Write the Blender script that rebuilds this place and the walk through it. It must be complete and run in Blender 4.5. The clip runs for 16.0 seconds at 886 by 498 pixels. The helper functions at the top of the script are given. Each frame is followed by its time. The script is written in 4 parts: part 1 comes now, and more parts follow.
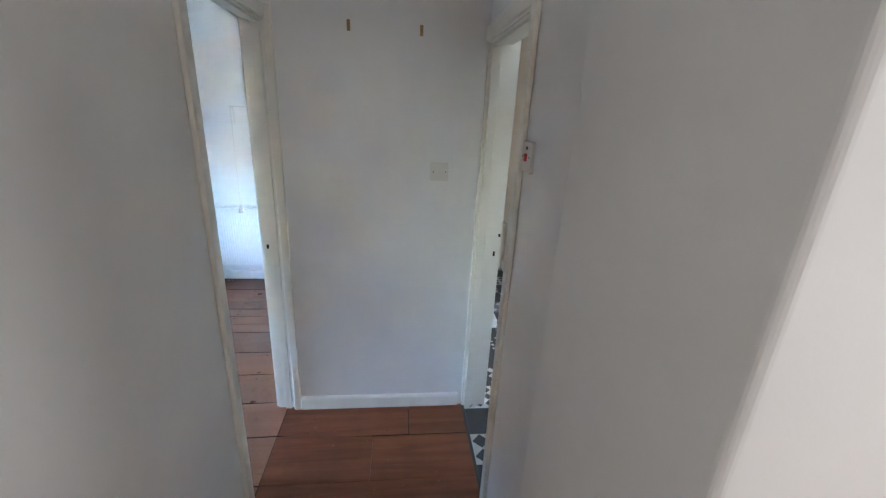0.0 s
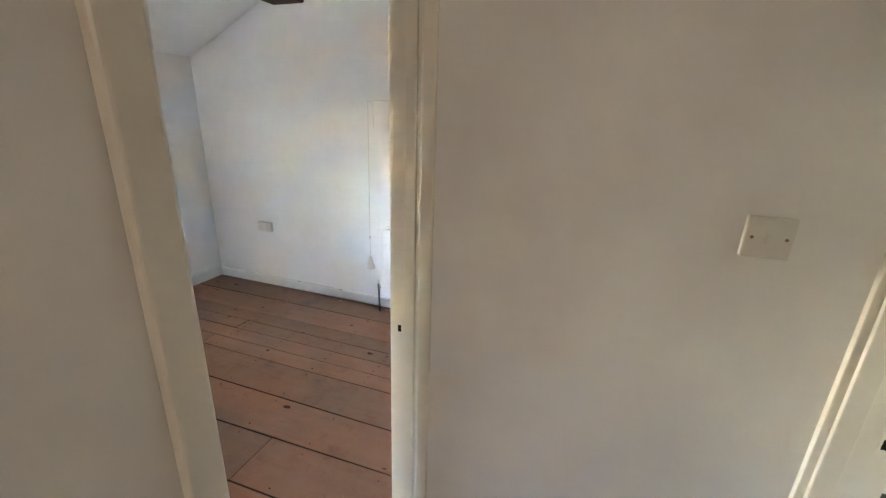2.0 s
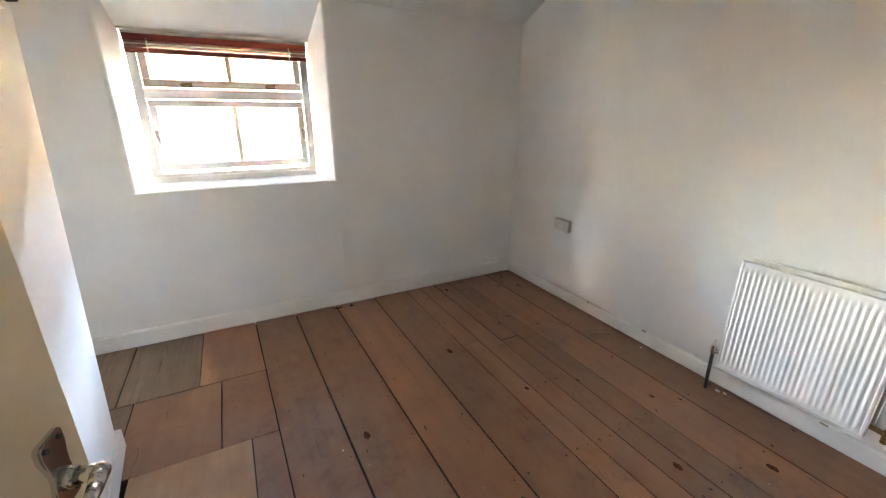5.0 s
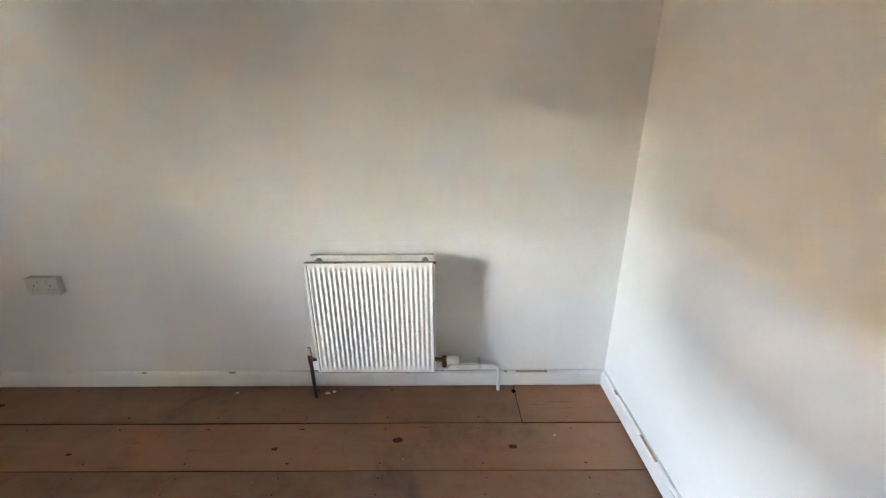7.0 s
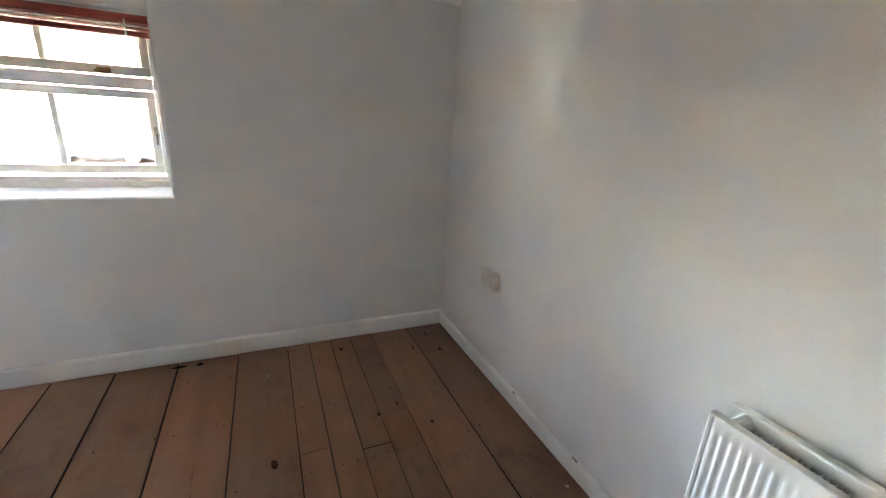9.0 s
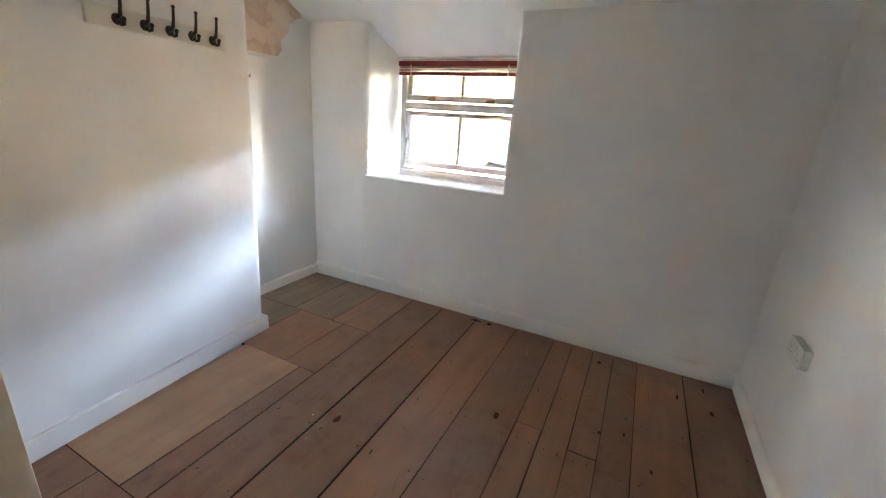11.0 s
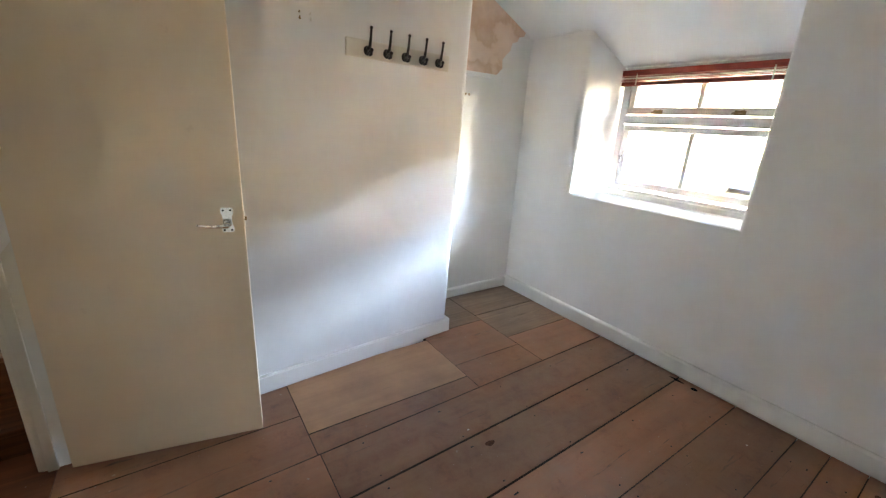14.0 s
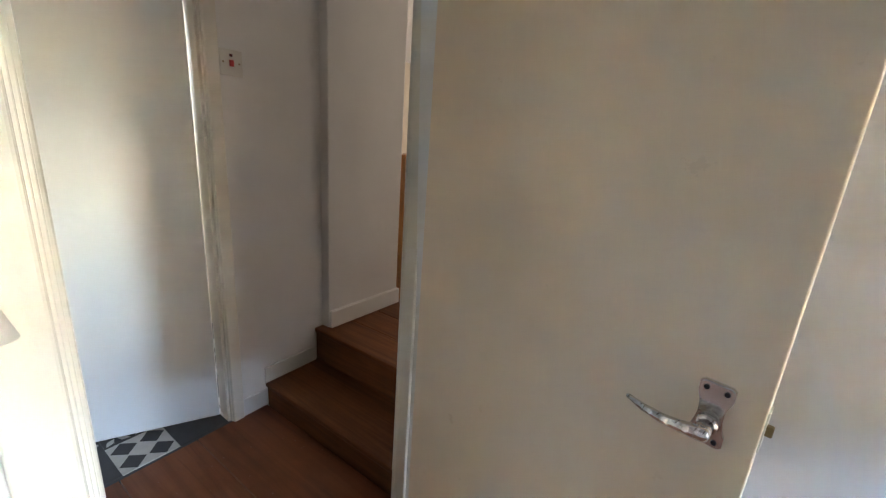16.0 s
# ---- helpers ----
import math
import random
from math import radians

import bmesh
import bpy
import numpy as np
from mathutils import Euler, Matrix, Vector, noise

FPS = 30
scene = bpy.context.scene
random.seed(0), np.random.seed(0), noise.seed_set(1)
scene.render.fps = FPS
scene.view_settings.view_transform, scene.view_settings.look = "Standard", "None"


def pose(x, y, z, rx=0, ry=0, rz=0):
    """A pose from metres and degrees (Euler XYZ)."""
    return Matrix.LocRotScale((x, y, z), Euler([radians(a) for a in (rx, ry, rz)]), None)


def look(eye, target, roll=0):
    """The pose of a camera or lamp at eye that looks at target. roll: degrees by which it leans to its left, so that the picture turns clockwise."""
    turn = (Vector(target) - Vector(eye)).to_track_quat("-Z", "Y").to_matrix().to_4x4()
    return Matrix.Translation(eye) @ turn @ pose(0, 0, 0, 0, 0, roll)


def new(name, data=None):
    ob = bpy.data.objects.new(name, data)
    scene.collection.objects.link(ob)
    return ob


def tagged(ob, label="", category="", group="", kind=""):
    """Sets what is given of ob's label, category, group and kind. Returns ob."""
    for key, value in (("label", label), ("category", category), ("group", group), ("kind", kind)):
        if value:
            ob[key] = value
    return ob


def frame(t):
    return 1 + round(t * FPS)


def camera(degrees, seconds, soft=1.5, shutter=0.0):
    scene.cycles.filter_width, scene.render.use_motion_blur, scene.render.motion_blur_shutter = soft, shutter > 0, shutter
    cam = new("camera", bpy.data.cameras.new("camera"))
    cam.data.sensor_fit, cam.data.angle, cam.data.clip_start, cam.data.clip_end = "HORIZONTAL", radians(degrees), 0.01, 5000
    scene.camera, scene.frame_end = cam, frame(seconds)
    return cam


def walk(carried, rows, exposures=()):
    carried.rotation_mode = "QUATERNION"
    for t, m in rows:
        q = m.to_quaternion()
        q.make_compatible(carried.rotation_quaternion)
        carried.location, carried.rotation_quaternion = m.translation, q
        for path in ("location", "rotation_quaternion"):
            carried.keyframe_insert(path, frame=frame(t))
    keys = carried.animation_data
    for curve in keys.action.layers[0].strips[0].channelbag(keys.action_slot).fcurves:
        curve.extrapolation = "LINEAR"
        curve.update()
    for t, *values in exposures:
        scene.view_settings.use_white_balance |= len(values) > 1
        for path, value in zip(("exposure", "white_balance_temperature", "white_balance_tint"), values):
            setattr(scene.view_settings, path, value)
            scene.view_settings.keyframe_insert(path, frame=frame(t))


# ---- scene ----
cam = camera(96.0, 16.0, soft=1.3)
PATH = [
    (0, (3.545, -3.834, 1.653), (3.772, -1.954, 1.008), 3.0),
    (0.5, (3.479, -3.537, 1.696), (3.563, -1.643, 1.059), 2.6),
    (1, (3.45, -3.293, 1.681), (3.352, -1.405, 1.029), 2.3),
    (1.5, (3.422, -3.051, 1.672), (3.091, -1.182, 1.04), 2.5),
    (2, (3.372, -2.856, 1.591), (2.754, -1.057, 0.973), 2.0),
    (2.5, (3.288, -2.701, 1.515), (2.324, -1.058, 0.905), 2.4),
    (3, (3.247, -2.506, 1.444), (1.915, -1.139, 0.846), 1.9),
    (3.1, (3.238, -2.475, 1.434), (1.850, -1.172, 0.832), 1.8),
    (5.3, (2.708, -2.116, 1.379), (1.032, -1.235, 0.735), 0.2),
    (5.5, (2.666, -2.071, 1.378), (1.156, -0.931, 0.729), -0.2),
    (6, (2.626, -1.863, 1.393), (1.762, -0.199, 0.699), -1.8),
    (6.2, (2.562, -1.867, 1.404), (2.047, -0.068, 0.699), -1.6),
    (6.5, (2.559, -1.826, 1.36), (2.366, 0.048, 0.691), -1.6),
    (7, (2.508, -1.701, 1.384), (2.501, 0.175, 0.69), -0.4),
    (7.5, (2.493, -1.505, 1.355), (2.08, 0.351, 0.735), 0.2),
    (8, (2.453, -1.358, 1.34), (1.521, 0.317, 0.767), 2.0),
    (8.5, (2.412, -1.166, 1.338), (0.991, 0.117, 0.758), 2.3),
    (9, (2.379, -1.085, 1.364), (0.638, -0.297, 0.777), 3.3),
    (9.5, (2.361, -0.93, 1.377), (0.466, -0.676, 0.787), 3.8),
    (10, (2.407, -0.872, 1.383), (0.512, -1.085, 0.782), 4.3),
    (10.2, (2.446, -0.848, 1.387), (0.579, -1.231, 0.78), 4.2),
    (12.5, (2.655, -0.48, 1.389), (1.089, -1.581, 0.809), 3.8),
    (13, (2.64, -0.464, 1.374), (1.142, -1.655, 0.793), 3.6),
    (13.4, (2.598, -0.513, 1.375), (1.207, -1.822, 0.779), 3.3),
    (13.5, (2.568, -0.537, 1.368), (1.216, -1.885, 0.772), 3.4),
    (14, (2.43, -0.731, 1.38), (1.336, -2.294, 0.783), 3.6),
    (14.5, (2.309, -0.941, 1.388), (1.647, -2.731, 0.79), 3.8),
    (14.8, (2.231, -1.101, 1.363), (1.888, -2.983, 0.78), 4.2),
    (15, (2.212, -1.188, 1.393), (2.083, -3.092, 0.794), 4.4),
    (15.5, (2.223, -1.481, 1.360), (2.695, -3.340, 0.792), 5.0),
    (15.7, (2.241, -1.603, 1.363), (2.967, -3.377, 0.791), 4.6),
    (16, (2.315, -1.781, 1.322), (3.404, -3.372, 0.790), 4.2),
]
EXPO = [(0.0, 9.75, 5900.0, 12.0), (0.5, 9.85, 6200.0, 12.0), (1.0, 9.8, 6700.0, 14.0), (1.5, 9.8, 7500.0, 16.0), (2.0, 9.8, 7900.0, 16.0), (2.5, 9.8, 6900.0, 15.0), (3.0, 9.85, 7200.0, 15.0), (5.3, 9.2, 9500.0, 21.0), (6.5, 9.0, 9500.0, 20.0), (8.0, 9.15, 8800.0, 20.0),
        (9.0, 9.0, 8500.0, 19.0), (9.5, 8.95, 8800.0, 20.0), (10.2, 9.0, 8900.0, 20.0), (12.3, 9.2, 8800.0, 18.0), (14.5, 9.25, 8700.0, 18.0), (15.0, 9.25, 9000.0, 17.0), (15.5, 9.2, 9800.0, 17.0), (16.0, 9.45, 7400.0, 17.0)]
BATH_W, STAIR_W, SOUTH_W = 0.046, 0.031, 0.018
walk(cam, [(t, look(eye, target, roll)) for t, eye, target, roll in PATH], EXPO)

# ---- world, sun and the lights of the other rooms ----
SUN_EL, SUN_AZ = radians(38), radians(100)     # the sun stands behind the house and lights the far side of the street
world = bpy.data.worlds.new("sky")
scene.world = world
world.use_nodes = True
wn = world.node_tree
sky = wn.nodes.new("ShaderNodeTexSky")
sky.sky_type, sky.sun_disc = "NISHITA", False
sky.sun_elevation, sky.sun_rotation = SUN_EL, SUN_AZ
wn.links.new(sky.outputs[0], wn.nodes["Background"].inputs[0])
wn.nodes["Background"].inputs[1].default_value = 0.10
sun_data = bpy.data.lights.new("sun", "SUN")
sun_data.energy, sun_data.angle, sun_data.color = 3.6, radians(0.5), (1.0, 0.93, 0.82)
sun = new("sun", sun_data)
sun_way = Vector((math.sin(SUN_AZ) * math.cos(SUN_EL), math.cos(SUN_AZ) * math.cos(SUN_EL), math.sin(SUN_EL)))
sun.matrix_world = look(sun_way * 60, (0, 0, 0))


def window_lamp(name, eye, target, w, h, watts, colour):
    """Daylight of a window, in its opening."""
    d = bpy.data.lights.new(name, "AREA")
    d.shape, d.size, d.size_y, d.energy, d.color = "RECTANGLE", w, h, watts, colour
    o = new(name, d)
    o.matrix_world = look(eye, target)
    return o


# lamps for unseen windows, set in front of their opaque panes
window_lamp("bathroom_daylight", (5.60, -2.45, 1.55), (4.6, -2.2, 1.4), 0.8, 0.9, BATH_W, (0.80, 0.91, 1.0))
window_lamp("stairwell_daylight", (5.27, -4.0, 1.45), (3.4, -4.3, 0.6), 0.62, 1.0, STAIR_W, (1.0, 0.96, 0.91))

# fill lamp added to even out the corridor; its window_4 is made up
window_lamp("landing_daylight", (4.17, -6.25, 1.65), (3.5, -4.0, 1.0), 0.65, 1.0, SOUTH_W, (1.0, 0.97, 0.94))

sky_guide = window_lamp("window_sky", (-0.46, -2.09, 1.45), (1.0, -2.09, 1.45), 1.2, 1.3, 1.0, (1, 1, 1))
sky_guide.data.cycles.is_portal = True

# ---- mesh helpers ----


def part(name, bm, material, parent=None, label="", smooth=False):
    """Links a bmesh as one mesh object, under a thing where one is given."""
    me = bpy.data.meshes.new(name)
    bmesh.ops.recalc_face_normals(bm, faces=bm.faces[:])
    bm.to_mesh(me)
    bm.free()
    if smooth:
        me.polygons.foreach_set("use_smooth", [True] * len(me.polygons))
    me.materials.append(material)
    ob = new(name, me)
    if parent is not None:
        ob.parent = parent
    if label:
        ob["label"] = label
    return ob


def empty(name, m, label, category, group="", kind=""):
    ob = new(name)
    ob.empty_display_size = 0.1
    ob.matrix_world = m
    return tagged(ob, label, category, group, kind)


def box(bm, x0, x1, y0, y1, z0, z1):
    v = [bm.verts.new(p) for p in ((x0, y0, z0), (x1, y0, z0), (x1, y1, z0), (x0, y1, z0), (x0, y0, z1), (x1, y0, z1), (x1, y1, z1), (x0, y1, z1))]
    for f in ((3, 2, 1, 0), (4, 5, 6, 7), (0, 1, 5, 4), (1, 2, 6, 5), (2, 3, 7, 6), (3, 0, 4, 7)):
        bm.faces.new([v[i] for i in f])
    return v


def one(*dims, bevel=0.0, seg=2):
    bm = bmesh.new()
    box(bm, *dims)
    if bevel:
        bmesh.ops.bevel(bm, geom=bm.edges[:], offset=bevel, segments=seg, affect="EDGES", profile=0.5)
    return bm


def boxes(*rows):
    bm = bmesh.new()
    for r in rows:
        box(bm, *r)
    return bm


def prism(bm, pts, low, high):
    """An upright prism over a footprint; low and high give (x, y, z) of its ends for each corner."""
    a = [bm.verts.new(low(x, y)) for x, y in pts]
    b = [bm.verts.new(high(x, y)) for x, y in pts]
    n = len(pts)
    bm.faces.new(a[::-1])
    bm.faces.new(b)
    for i in range(n):
        bm.faces.new((a[i], a[(i + 1) % n], b[(i + 1) % n], b[i]))


def swept(bm, pts, axis, lo, hi):
    """A profile swept straight along x, y or z; its points are in the two other axes, in their order."""
    def at(p, s):
        q = list(p)
        q.insert("xyz".index(axis), s)
        return bm.verts.new(q)
    a, b = [at(p, lo) for p in pts], [at(p, hi) for p in pts]
    n = len(pts)
    bm.faces.new(a[::-1])
    bm.faces.new(b)
    for i in range(n):
        bm.faces.new((a[i], a[(i + 1) % n], b[(i + 1) % n], b[i]))


def rod(bm, p, q, r, seg=12, r2=None):
    p, q = Vector(p), Vector(q)
    m = (q - p).to_track_quat("Z", "Y").to_matrix().to_4x4()
    m.translation = (p + q) / 2
    bmesh.ops.create_cone(bm, cap_ends=True, segments=seg, radius1=r, radius2=r if r2 is None else r2, depth=(q - p).length, matrix=m)


def ball(bm, c, r, sx=1, sy=1, sz=1, u=12, v=8):
    bmesh.ops.create_uvsphere(bm, u_segments=u, v_segments=v, radius=r, matrix=Matrix.Translation(c) @ Matrix.Diagonal((sx, sy, sz, 1)))


def tube(bm, pts, r, seg=10):
    for p, q in zip(pts, pts[1:]):
        rod(bm, p, q, r, seg)
    for p in pts[1:-1]:
        ball(bm, p, r * 1.02, u=seg, v=6)


def rounded(corners, n=5):
    """Footprint from (x, y, radius): corners with a radius are rounded off."""
    out = []
    k = len(corners)
    for i, (x, y, r) in enumerate(corners):
        if not r:
            out.append((x, y))
            continue
        p = Vector((x, y))
        a = (Vector(corners[i - 1][:2]) - p).normalized() * r
        b = (Vector(corners[(i + 1) % k][:2]) - p).normalized() * r
        for j in range(n + 1):
            s = j / n
            q = p + a * (1 - s) ** 2 + b * s ** 2
            out.append((q.x, q.y))
    return out


# ---- materials ----


def node(mat, kind, **settings):
    n = mat.node_tree.nodes.new(kind)
    for k, v in settings.items():
        n.inputs[k].default_value = v
    return n


def base(name, rough, metal=0.0, spec=0.5):
    mat = bpy.data.materials.new(name)
    mat.use_nodes = True
    b = mat.node_tree.nodes["Principled BSDF"]
    b.inputs["Roughness"].default_value, b.inputs["Metallic"].default_value = rough, metal
    b.inputs["Specular IOR Level"].default_value = spec
    return mat, b, mat.node_tree.links.new


def ramp(mat, stops):
    r = mat.node_tree.nodes.new("ShaderNodeValToRGB")
    e = r.color_ramp.elements
    while len(e) < len(stops):
        e.new(0.5)
    for el, (pos, col) in zip(e, stops):
        el.position, el.color = pos, (*col, 1)
    return r


def mix(mat, kind, fac, a, b):
    m = mat.node_tree.nodes.new("ShaderNodeMix")
    m.data_type, m.blend_type = "RGBA", kind
    for sock, val in (("Factor", fac), (6, a), (7, b)):
        s = m.inputs[0] if sock == "Factor" else m.inputs[sock]
        if isinstance(val, (int, float)):
            s.default_value = val
        elif isinstance(val, tuple):
            s.default_value = (*val, 1)
        else:
            mat.node_tree.links.new(val, s)
    return m.outputs[2]


def paint(name, colour, rough=0.75, fine=140.0, fine_h=0.0006, wave=2.2, wave_h=0.012, vary=0.05, spec=0.35, grime=0.0):
    """Painted plaster or wood: brush and roller texture, gentle unevenness, faint marks."""
    mat, b, link = base(name, rough, 0, spec)
    geo = mat.node_tree.nodes.new("ShaderNodeNewGeometry")
    n1 = node(mat, "ShaderNodeTexNoise", Scale=1.7, Detail=5.0, Roughness=0.62)
    n2 = node(mat, "ShaderNodeTexNoise", Scale=fine, Detail=3.0)
    n3 = node(mat, "ShaderNodeTexNoise", Scale=wave, Detail=3.0)
    n4 = node(mat, "ShaderNodeTexNoise", Scale=14.0, Detail=6.0, Roughness=0.75)
    for n in (n1, n2, n3, n4):
        link(geo.outputs["Position"], n.inputs["Vector"])
    dark = tuple(c * (1 - vary * 1.6) for c in colour)
    r = ramp(mat, ((0.32, dark), (0.68, colour)))
    link(n1.outputs[0], r.inputs[0])
    col = r.outputs[0]
    if grime:
        g = ramp(mat, ((0.60, (0, 0, 0)), (0.80, (1, 1, 1))))
        link(n4.outputs[0], g.inputs[0])
        f = node(mat, "ShaderNodeMath")
        f.operation = "MULTIPLY"
        f.inputs[1].default_value = grime
        link(g.outputs[0], f.inputs[0])
        col = mix(mat, "MIX", f.outputs[0], col, (colour[0] * 0.62, colour[1] * 0.55, colour[2] * 0.45))
    link(col, b.inputs["Base Color"])
    rr = node(mat, "ShaderNodeMapRange")
    rr.inputs["To Min"].default_value, rr.inputs["To Max"].default_value = rough - 0.08, min(1, rough + 0.08)
    link(n4.outputs[0], rr.inputs[0])
    link(rr.outputs[0], b.inputs["Roughness"])
    b1 = node(mat, "ShaderNodeBump", Strength=0.35, Distance=fine_h)
    b2 = node(mat, "ShaderNodeBump", Strength=0.6, Distance=wave_h)
    link(n2.outputs[0], b1.inputs["Height"])
    link(n3.outputs[0], b2.inputs["Height"])
    link(b2.outputs[0], b1.inputs["Normal"])
    link(b1.outputs[0], b.inputs["Normal"])
    return mat


def wood(name, pale, mid, dark, rough=0.5, tint=0.35, grain=(2.0, 46.0, 30.0), stain=0.0, spec=0.3, island=False):
    """Sawn timber with its grain along x; tint sets how far boards differ."""
    mat, b, link = base(name, rough, 0, spec)
    tc = mat.node_tree.nodes.new("ShaderNodeNewGeometry")
    oi = mat.node_tree.nodes.new("ShaderNodeObjectInfo")
    mp = node(mat, "ShaderNodeMapping")
    mp.inputs["Scale"].default_value = grain
    off = node(mat, "ShaderNodeVectorMath")
    off.operation = "MULTIPLY_ADD"
    comb = node(mat, "ShaderNodeCombineXYZ")
    rnd = tc.outputs["Random Per Island"] if island else oi.outputs["Random"]
    for i in range(3):
        link(rnd, comb.inputs[i])
    link(comb.outputs[0], off.inputs[0])
    off.inputs[1].default_value = (7.3, 3.1, 5.7)
    link(tc.outputs["Position"], off.inputs[2])
    link(off.outputs[0], mp.inputs["Vector"])
    n1 = node(mat, "ShaderNodeTexNoise", Scale=1.0, Detail=8.0, Roughness=0.62, Distortion=0.6)
    link(mp.outputs[0], n1.inputs["Vector"])
    r = ramp(mat, ((0.28, dark), (0.5, mid), (0.74, pale)))
    link(n1.outputs[0], r.inputs[0])
    n2 = node(mat, "ShaderNodeTexNoise", Scale=3.1, Detail=6.0, Roughness=0.65)
    link(off.outputs[0], n2.inputs["Vector"])
    v = ramp(mat, ((0.0, (1 - tint,) * 3), (1.0, (1.0 + tint * 0.4, 1.0 + tint * 0.25, 1.0 + tint * 0.2))))
    link(rnd, v.inputs[0])
    col = mix(mat, "MULTIPLY", 1.0, r.outputs[0], v.outputs[0])
    worn = ramp(mat, ((0.35, (0.62, 0.58, 0.56)), (0.62, (1.08, 1.05, 1.02))))
    link(n2.outputs[0], worn.inputs[0])
    col = mix(mat, "MULTIPLY", 0.55, col, worn.outputs[0])
    if stain:
        n3 = node(mat, "ShaderNodeTexNoise", Scale=1.15, Detail=7.0, Roughness=0.7, Distortion=0.3)
        link(tc.outputs["Position"], n3.inputs["Vector"])
        s = ramp(mat, ((0.60, (0, 0, 0)), (0.74, (stain,) * 3)))
        link(n3.outputs[0], s.inputs[0])
        col = mix(mat, "MIX", s.outputs[0], col, (0.035, 0.028, 0.027))
        mp2 = node(mat, "ShaderNodeMapping")
        mp2.inputs["Scale"].default_value = (2.2, 30.0, 8.0)
        link(off.outputs[0], mp2.inputs["Vector"])
        n6 = node(mat, "ShaderNodeTexNoise", Scale=1.0, Detail=5.0, Roughness=0.6, Distortion=0.5)
        link(mp2.outputs[0], n6.inputs["Vector"])
        k = ramp(mat, ((0.655, (0, 0, 0)), (0.72, (min(1, stain * 1.2),) * 3)))
        link(n6.outputs[0], k.inputs[0])
        col = mix(mat, "MIX", k.outputs[0], col, (0.050, 0.032, 0.026))
        n7 = node(mat, "ShaderNodeTexNoise", Scale=2.1, Detail=4.0, Roughness=0.6)
        link(tc.outputs["Position"], n7.inputs["Vector"])
        g = ramp(mat, ((0.48, (0, 0, 0)), (0.70, (0.55 * stain,) * 3)))
        link(n7.outputs[0], g.inputs[0])
        col = mix(mat, "MIX", g.outputs[0], col, (0.25, 0.140, 0.083))
        n8 = node(mat, "ShaderNodeTexNoise", Scale=9.0, Detail=9.0, Roughness=0.78, Distortion=0.4)
        link(tc.outputs["Position"], n8.inputs["Vector"])
        du = ramp(mat, ((0.42, (0, 0, 0)), (0.66, (0.62 * stain,) * 3)))
        link(n8.outputs[0], du.inputs[0])
        col = mix(mat, "MIX", du.outputs[0], col, (0.30, 0.172, 0.105))
        di = ramp(mat, ((0.30, (0.62 * stain,) * 3), (0.44, (0, 0, 0))))
        link(n8.outputs[0], di.inputs[0])
        col = mix(mat, "MIX", di.outputs[0], col, (0.085, 0.050, 0.036))
        n5 = node(mat, "ShaderNodeTexNoise", Scale=38.0, Detail=2.0)
        link(tc.outputs["Position"], n5.inputs["Vector"])
        d = ramp(mat, ((0.73, (0, 0, 0)), (0.77, (0.5,) * 3)))
        link(n5.outputs[0], d.inputs[0])
        col = mix(mat, "MIX", d.outputs[0], col, (0.42, 0.37, 0.33))
    link(col, b.inputs["Base Color"])
    rr = node(mat, "ShaderNodeMapRange")
    rr.inputs["To Min"].default_value, rr.inputs["To Max"].default_value = rough - 0.12, rough + 0.16
    link(n2.outputs[0], rr.inputs[0])
    link(rr.outputs[0], b.inputs["Roughness"])
    bp = node(mat, "ShaderNodeBump", Strength=0.4, Distance=0.0012)
    link(n1.outputs[0], bp.inputs["Height"])
    link(bp.outputs[0], b.inputs["Normal"])
    return mat


def plain(name, colour, rough=0.5, metal=0.0, spec=0.5, vary=0.12, scale=30.0, bump=0.0004):
    mat, b, link = base(name, rough, metal, spec)
    geo = mat.node_tree.nodes.new("ShaderNodeNewGeometry")
    n = node(mat, "ShaderNodeTexNoise", Scale=scale, Detail=5.0)
    link(geo.outputs["Position"], n.inputs["Vector"])
    r = ramp(mat, ((0.3, tuple(c * (1 - vary) for c in colour)), (0.7, colour)))
    link(n.outputs[0], r.inputs[0])
    link(r.outputs[0], b.inputs["Base Color"])
    bp = node(mat, "ShaderNodeBump", Strength=0.3, Distance=bump)
    link(n.outputs[0], bp.inputs["Height"])
    link(bp.outputs[0], b.inputs["Normal"])
    return mat


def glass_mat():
    mat = bpy.data.materials.new("view_dimming_glass")
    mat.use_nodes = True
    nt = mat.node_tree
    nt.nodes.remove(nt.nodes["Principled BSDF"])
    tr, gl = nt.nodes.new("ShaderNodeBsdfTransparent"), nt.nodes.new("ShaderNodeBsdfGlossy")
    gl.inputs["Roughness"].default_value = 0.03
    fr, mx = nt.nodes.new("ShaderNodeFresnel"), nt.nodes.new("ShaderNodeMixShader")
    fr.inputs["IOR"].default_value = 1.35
    # 30% tint darkens the street seen through the panes, in place of exposure
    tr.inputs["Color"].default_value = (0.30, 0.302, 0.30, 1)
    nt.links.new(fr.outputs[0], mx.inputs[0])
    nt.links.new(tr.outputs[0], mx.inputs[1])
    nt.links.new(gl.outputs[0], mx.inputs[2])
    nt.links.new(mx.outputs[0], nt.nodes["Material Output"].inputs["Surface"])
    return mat


